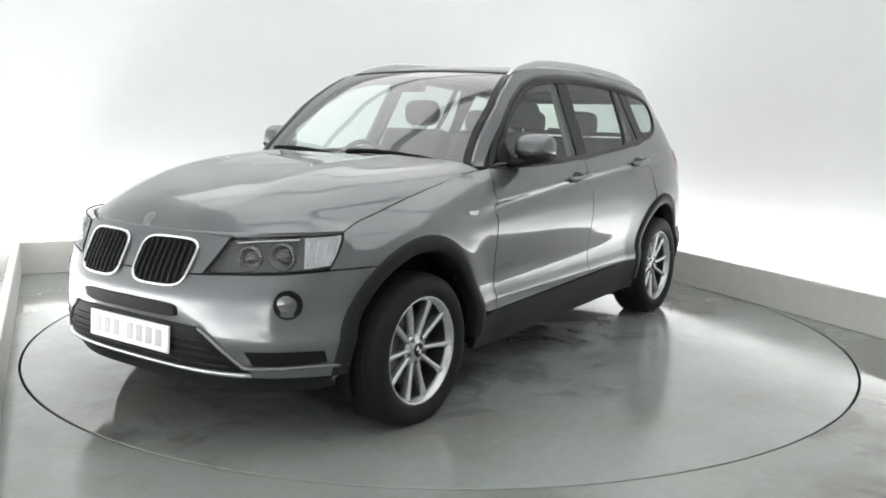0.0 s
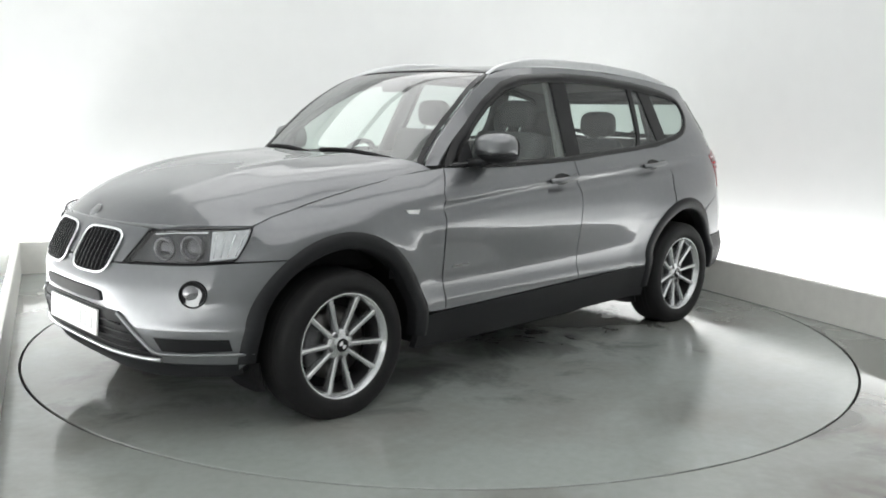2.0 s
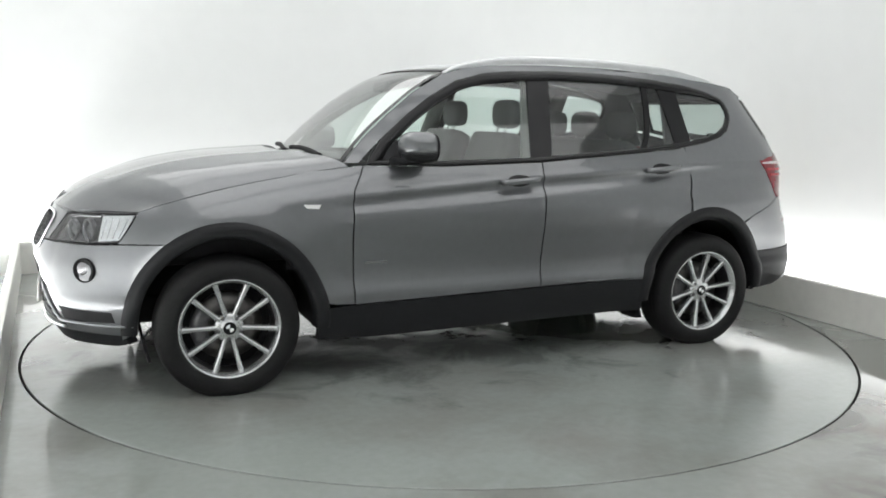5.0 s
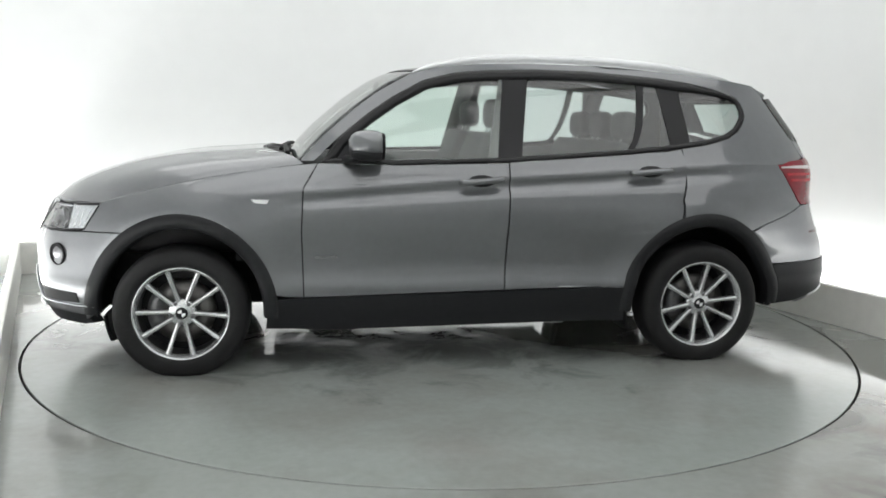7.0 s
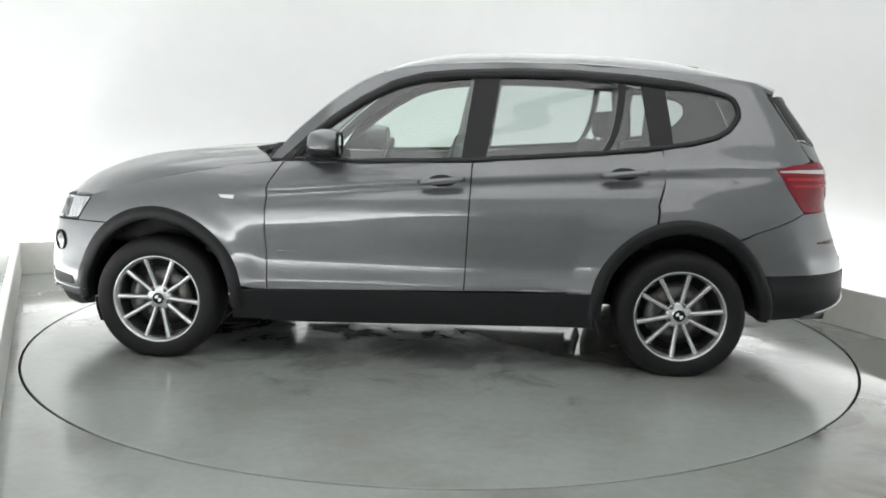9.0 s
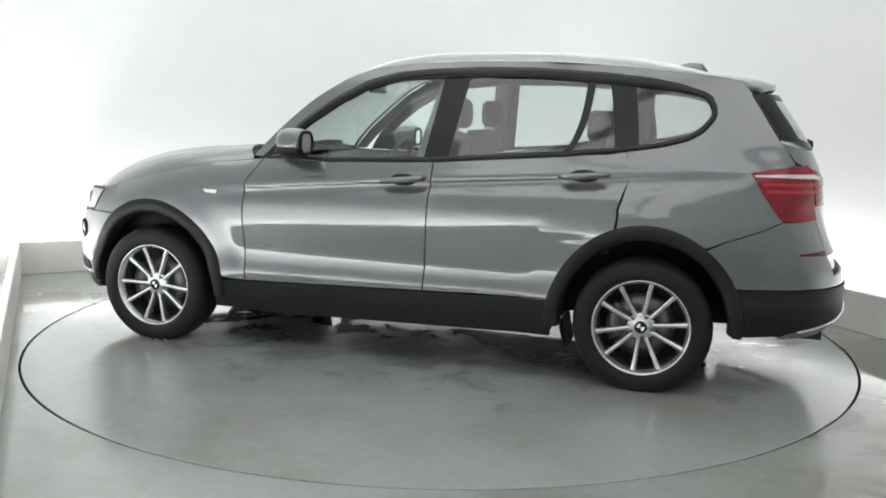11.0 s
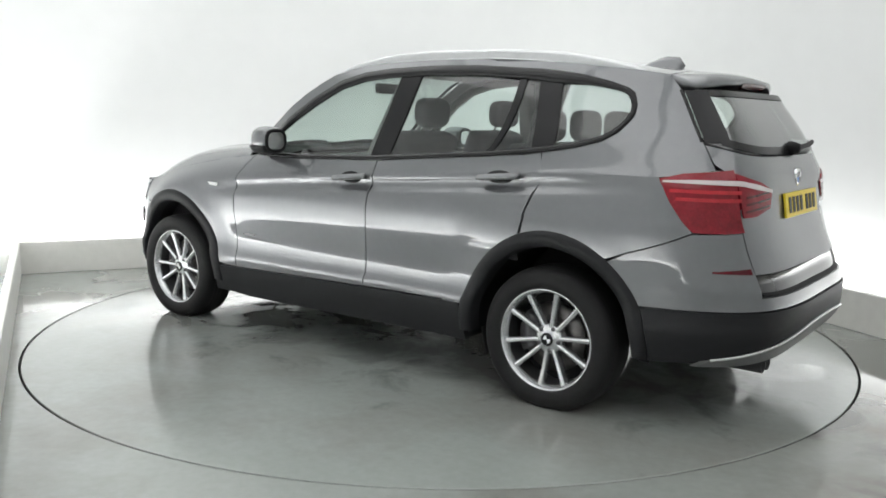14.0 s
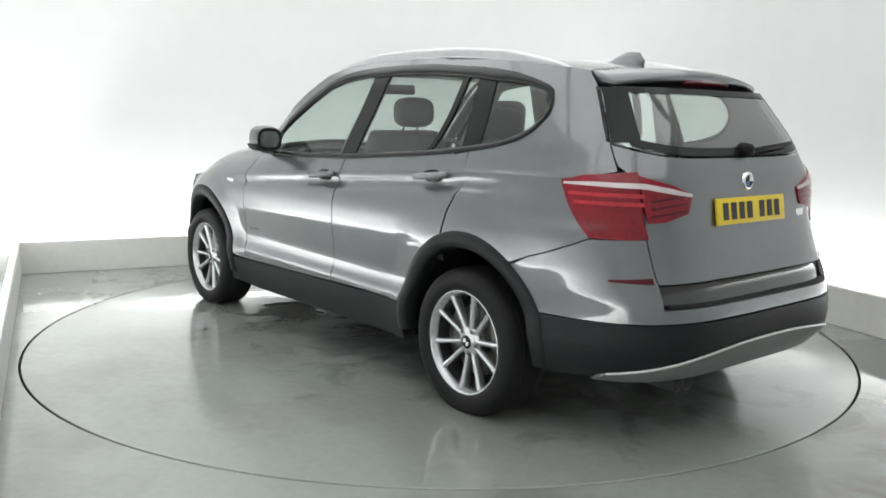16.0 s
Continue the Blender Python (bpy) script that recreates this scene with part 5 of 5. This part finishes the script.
def underside_and_cabin(car):
    bm = bmesh.new()
    for side in (1, -1):
        us = np.linspace(-2, 2, 120)
        zs = np.linspace(0.25, 1.07, 30)
        pts = [[surf(u, z, -0.034) for z in zs] for u in us]
        vs = {}
        for i in range(len(us) - 1):
            for j in range(len(zs) - 1):
                c = (pts[i][j] + pts[i + 1][j + 1]) / 2
                if min(math.hypot(c.x - HUBF, c.z - ARCHZ), math.hypot(c.x - HUBR, c.z - ARCHZ)) < 0.475 or (c.z < 0.30 and abs(c.x) > 1.4):
                    continue
                if (c.x > 1.6 and c.z > 0.66) or (c.x > 0.74 and c.z > 0.80) or (c.x < -1.9 and c.z > 0.82):
                    continue
                q = []
                for a, b in ((i, j), (i + 1, j), (i + 1, j + 1), (i, j + 1)):
                    if (a, b) not in vs:
                        p = pts[a][b]
                        vs[a, b] = bm.verts.new((p.x, side * p.y, p.z))
                    q.append(vs[a, b])
                bm.faces.new(q)
    part("inner_shell", bm, M_BLACK, car)
    bm = bmesh.new()
    box(bm, (-2.16, -0.44, 0.27), (2.02, 0.44, 0.42), 0.03)
    part("floor_pan", bm, M_BLACK, car)
    bm = bmesh.new()
    box(bm, (-0.94, -0.83, 0.235), (0.94, 0.83, 0.42), 0.02)
    part("cabin_floor", bm, M_BLACK, car)
    bm = bmesh.new()
    box(bm, (0.96, -0.70, 0.60), (1.76, 0.70, 0.80), 0.05)
    part("engine_cover", bm, M_BLACK, car)
    # boot and rear shelf
    bm = bmesh.new()
    box(bm, (-2.02, -0.60, 0.80), (-1.25, 0.60, 1.06), 0.03)
    part("boot_cover", bm, M_SEAT, car)
    # air deflectors hanging ahead of the wheels
    for side in (1, -1):
        for x, top in ((1.80, 0.30), (-0.985, 0.30)):
            bm = bmesh.new()
            rows = []
            for y in np.linspace(0.52, 0.81, 7):
                drop = 0.150 + 0.02 * abs((y - 0.665) / 0.145) ** 3
                rows.append([Vector((x, side * y, top)), Vector((x - 0.010, side * y, 0.5 * (top + drop))), Vector((x - 0.030, side * y, drop)),
                             Vector((x - 0.042, side * y, drop)), Vector((x - 0.024, side * y, 0.5 * (top + drop))), Vector((x - 0.014, side * y, top))])
            vs = grid_faces(bm, rows)
            bm.faces.new(vs[0])
            bm.faces.new(vs[-1])
            part("air_deflector", bm, M_BLACK, car, "black rubber deflector")
    # dashboard
    bm = bmesh.new()
    rows = []
    for y in np.linspace(-0.76, 0.76, 14):
        hump = 0.035 * math.exp(-((y + 0.37) / 0.2) ** 2)
        rows.append([Vector((0.93, y, 1.06)), Vector((0.70, y, 1.075 + hump * 0.5)), Vector((0.52, y, 1.06 + hump)), Vector((0.44, y, 1.01 + hump * 0.5)), Vector((0.47, y, 0.85)), Vector((0.60, y, 0.60))])
    grid_faces(bm, rows)
    part("dashboard", bm, M_SEAT, car)
    bm = bmesh.new()
    m = pose(0.36, -0.37, 1.005, 0, -24, 0) @ Matrix.Rotation(math.pi / 2, 4, "Z")
    spin(bm, [(0.185 + 0.016 * math.cos(a), 0.016 * math.sin(a)) for a in np.linspace(0, math.tau, 9)[:-1]], 36, m, closed_profile=True)
    wheel = part("steering_wheel", bm, M_SEAT, car)
    bm = bmesh.new()
    box(bm, (-0.17, -0.02, -0.03), (0.17, 0.012, 0.03), 0.01, m)
    box(bm, (-0.06, -0.03, -0.16), (0.06, 0.012, 0.05), 0.01, m)
    part("wheel_spokes", bm, M_SEAT, wheel)
    bm = bmesh.new()
    box(bm, (0.33, -0.12, 1.47), (0.36, 0.12, 1.535), 0.014)
    part("inside_mirror", bm, M_BLACK, car)

    def seat(name, x, y, w, back_top, head_z, heads):
        bm = bmesh.new()
        box(bm, (x - 0.02, y - w, 0.55), (x + 0.52, y + w, 0.76), 0.05)
        cushion = part(name, bm, M_SEAT, car)
        bm = bmesh.new()
        tilt = pose(x, y, 0.70, 0, -20 if name == "front_seat" else -22, 0)
        box(bm, (-0.08, -w, 0.0), (0.06, w, back_top), 0.05, tilt)
        part("seat_back", bm, M_SEAT, cushion)
        for hy in heads:
            bm = bmesh.new()
            p = tilt @ Vector((-0.01, hy, head_z))
            superellipsoid(bm, p, (0.055, 0.13, 0.085), 3.2, 20, 10)
            part("headrest", bm, M_SEAT, cushion)
            for dy in (-0.05, 0.05):
                bm = bmesh.new()
                tube(bm, [tilt @ Vector((-0.01, hy + dy, back_top - 0.04)), tilt @ Vector((-0.01, hy + dy, head_z))], 0.007, 6)
                part("headrest_post", bm, M_CHROME, cushion)
    seat("front_seat", -0.06, 0.37, 0.25, 0.58, 0.70, (0.0,))
    seat("front_seat", -0.06, -0.37, 0.25, 0.58, 0.70, (0.0,))
    seat("rear_bench", -0.84, 0.0, 0.62, 0.54, 0.65, (-0.40, 0.0, 0.40))
    # pillar linings
    for side in (1, -1):
        for x0, x1, zt in ((-0.22, -0.32, 1.55), (-1.20, -1.26, 1.50)):
            bm = bmesh.new()
            rows = []
            for z in np.linspace(1.06, zt, 6):
                xm = x0 + (x1 - x0) * (z - 1.06) / (zt - 1.06)
                rows.append([Vector((xm + d, side * (side_y(xm, z) - o), z)) for d, o in ((0.045, 0.02), (0.04, 0.05), (-0.06, 0.05), (-0.065, 0.02))])
            grid_faces(bm, rows)
            part("pillar_lining", bm, M_LINER if zt > 1.52 else M_SEAT, car)
        bm = bmesh.new()
        rows = [[Vector((x, side * (side_y(x, belt_z(x)) - o), z)) for o, z in ((0.03, belt_z(x) - 0.005), (0.07, belt_z(x) - 0.01), (0.10, 0.95), (0.10, 0.45 if x > -0.85 else 0.84))] for x in np.linspace(0.62, -1.25, 16)]
        grid_faces(bm, rows)
        part("door_lining", bm, M_SEAT, car)


def build_car():
    car = new("car")
    body_panels(car)
    roof_point = top_panels(car)
    front_end(car)
    rear_end(car, roof_point)
    windows(car)
    mirrors(car)
    underside_and_cabin(car)
    build_wheels(car)
    return tagged(car, "grey metallic five-door SUV standing on the turntable", "car")


car = build_car()


TURN = [(0.0, 235.34), (0.5, 233.48), (1.0, 230.81), (1.5, 227.57), (2.0, 224.06), (2.5, 220.65), (3.0, 217.18), (3.5, 213.78), (4.0, 210.30),
        (4.8, 204.87), (5.65, 199.10), (6.5, 193.22), (7.0, 189.60), (7.5, 186.14), (8.0, 182.68), (8.5, 179.35), (9.0, 176.06),
        (9.8, 170.75), (10.65, 165.10), (11.5, 159.44), (12.0, 156.12), (12.5, 152.81), (13.0, 149.48), (13.5, 146.12), (14.0, 142.70), (14.5, 139.35), (15.0, 135.97), (15.5, 132.50), (16.0, 128.95)]
OFF = Vector((0.0857, 0.0363, 0.0))


def motions():
    deck_rows, car_rows = [], []
    for t, a in TURN:
        spot = Matrix.Rotation(radians(a), 3, "Z") @ OFF
        car_rows.append((t, pose(spot.x, spot.y, 0.0005, 0, 0, a)))
        deck_rows.append((t, pose(0, 0, 0, 0, 0, a)))
    walk(turntable, deck_rows)
    walk(car, car_rows)


motions()
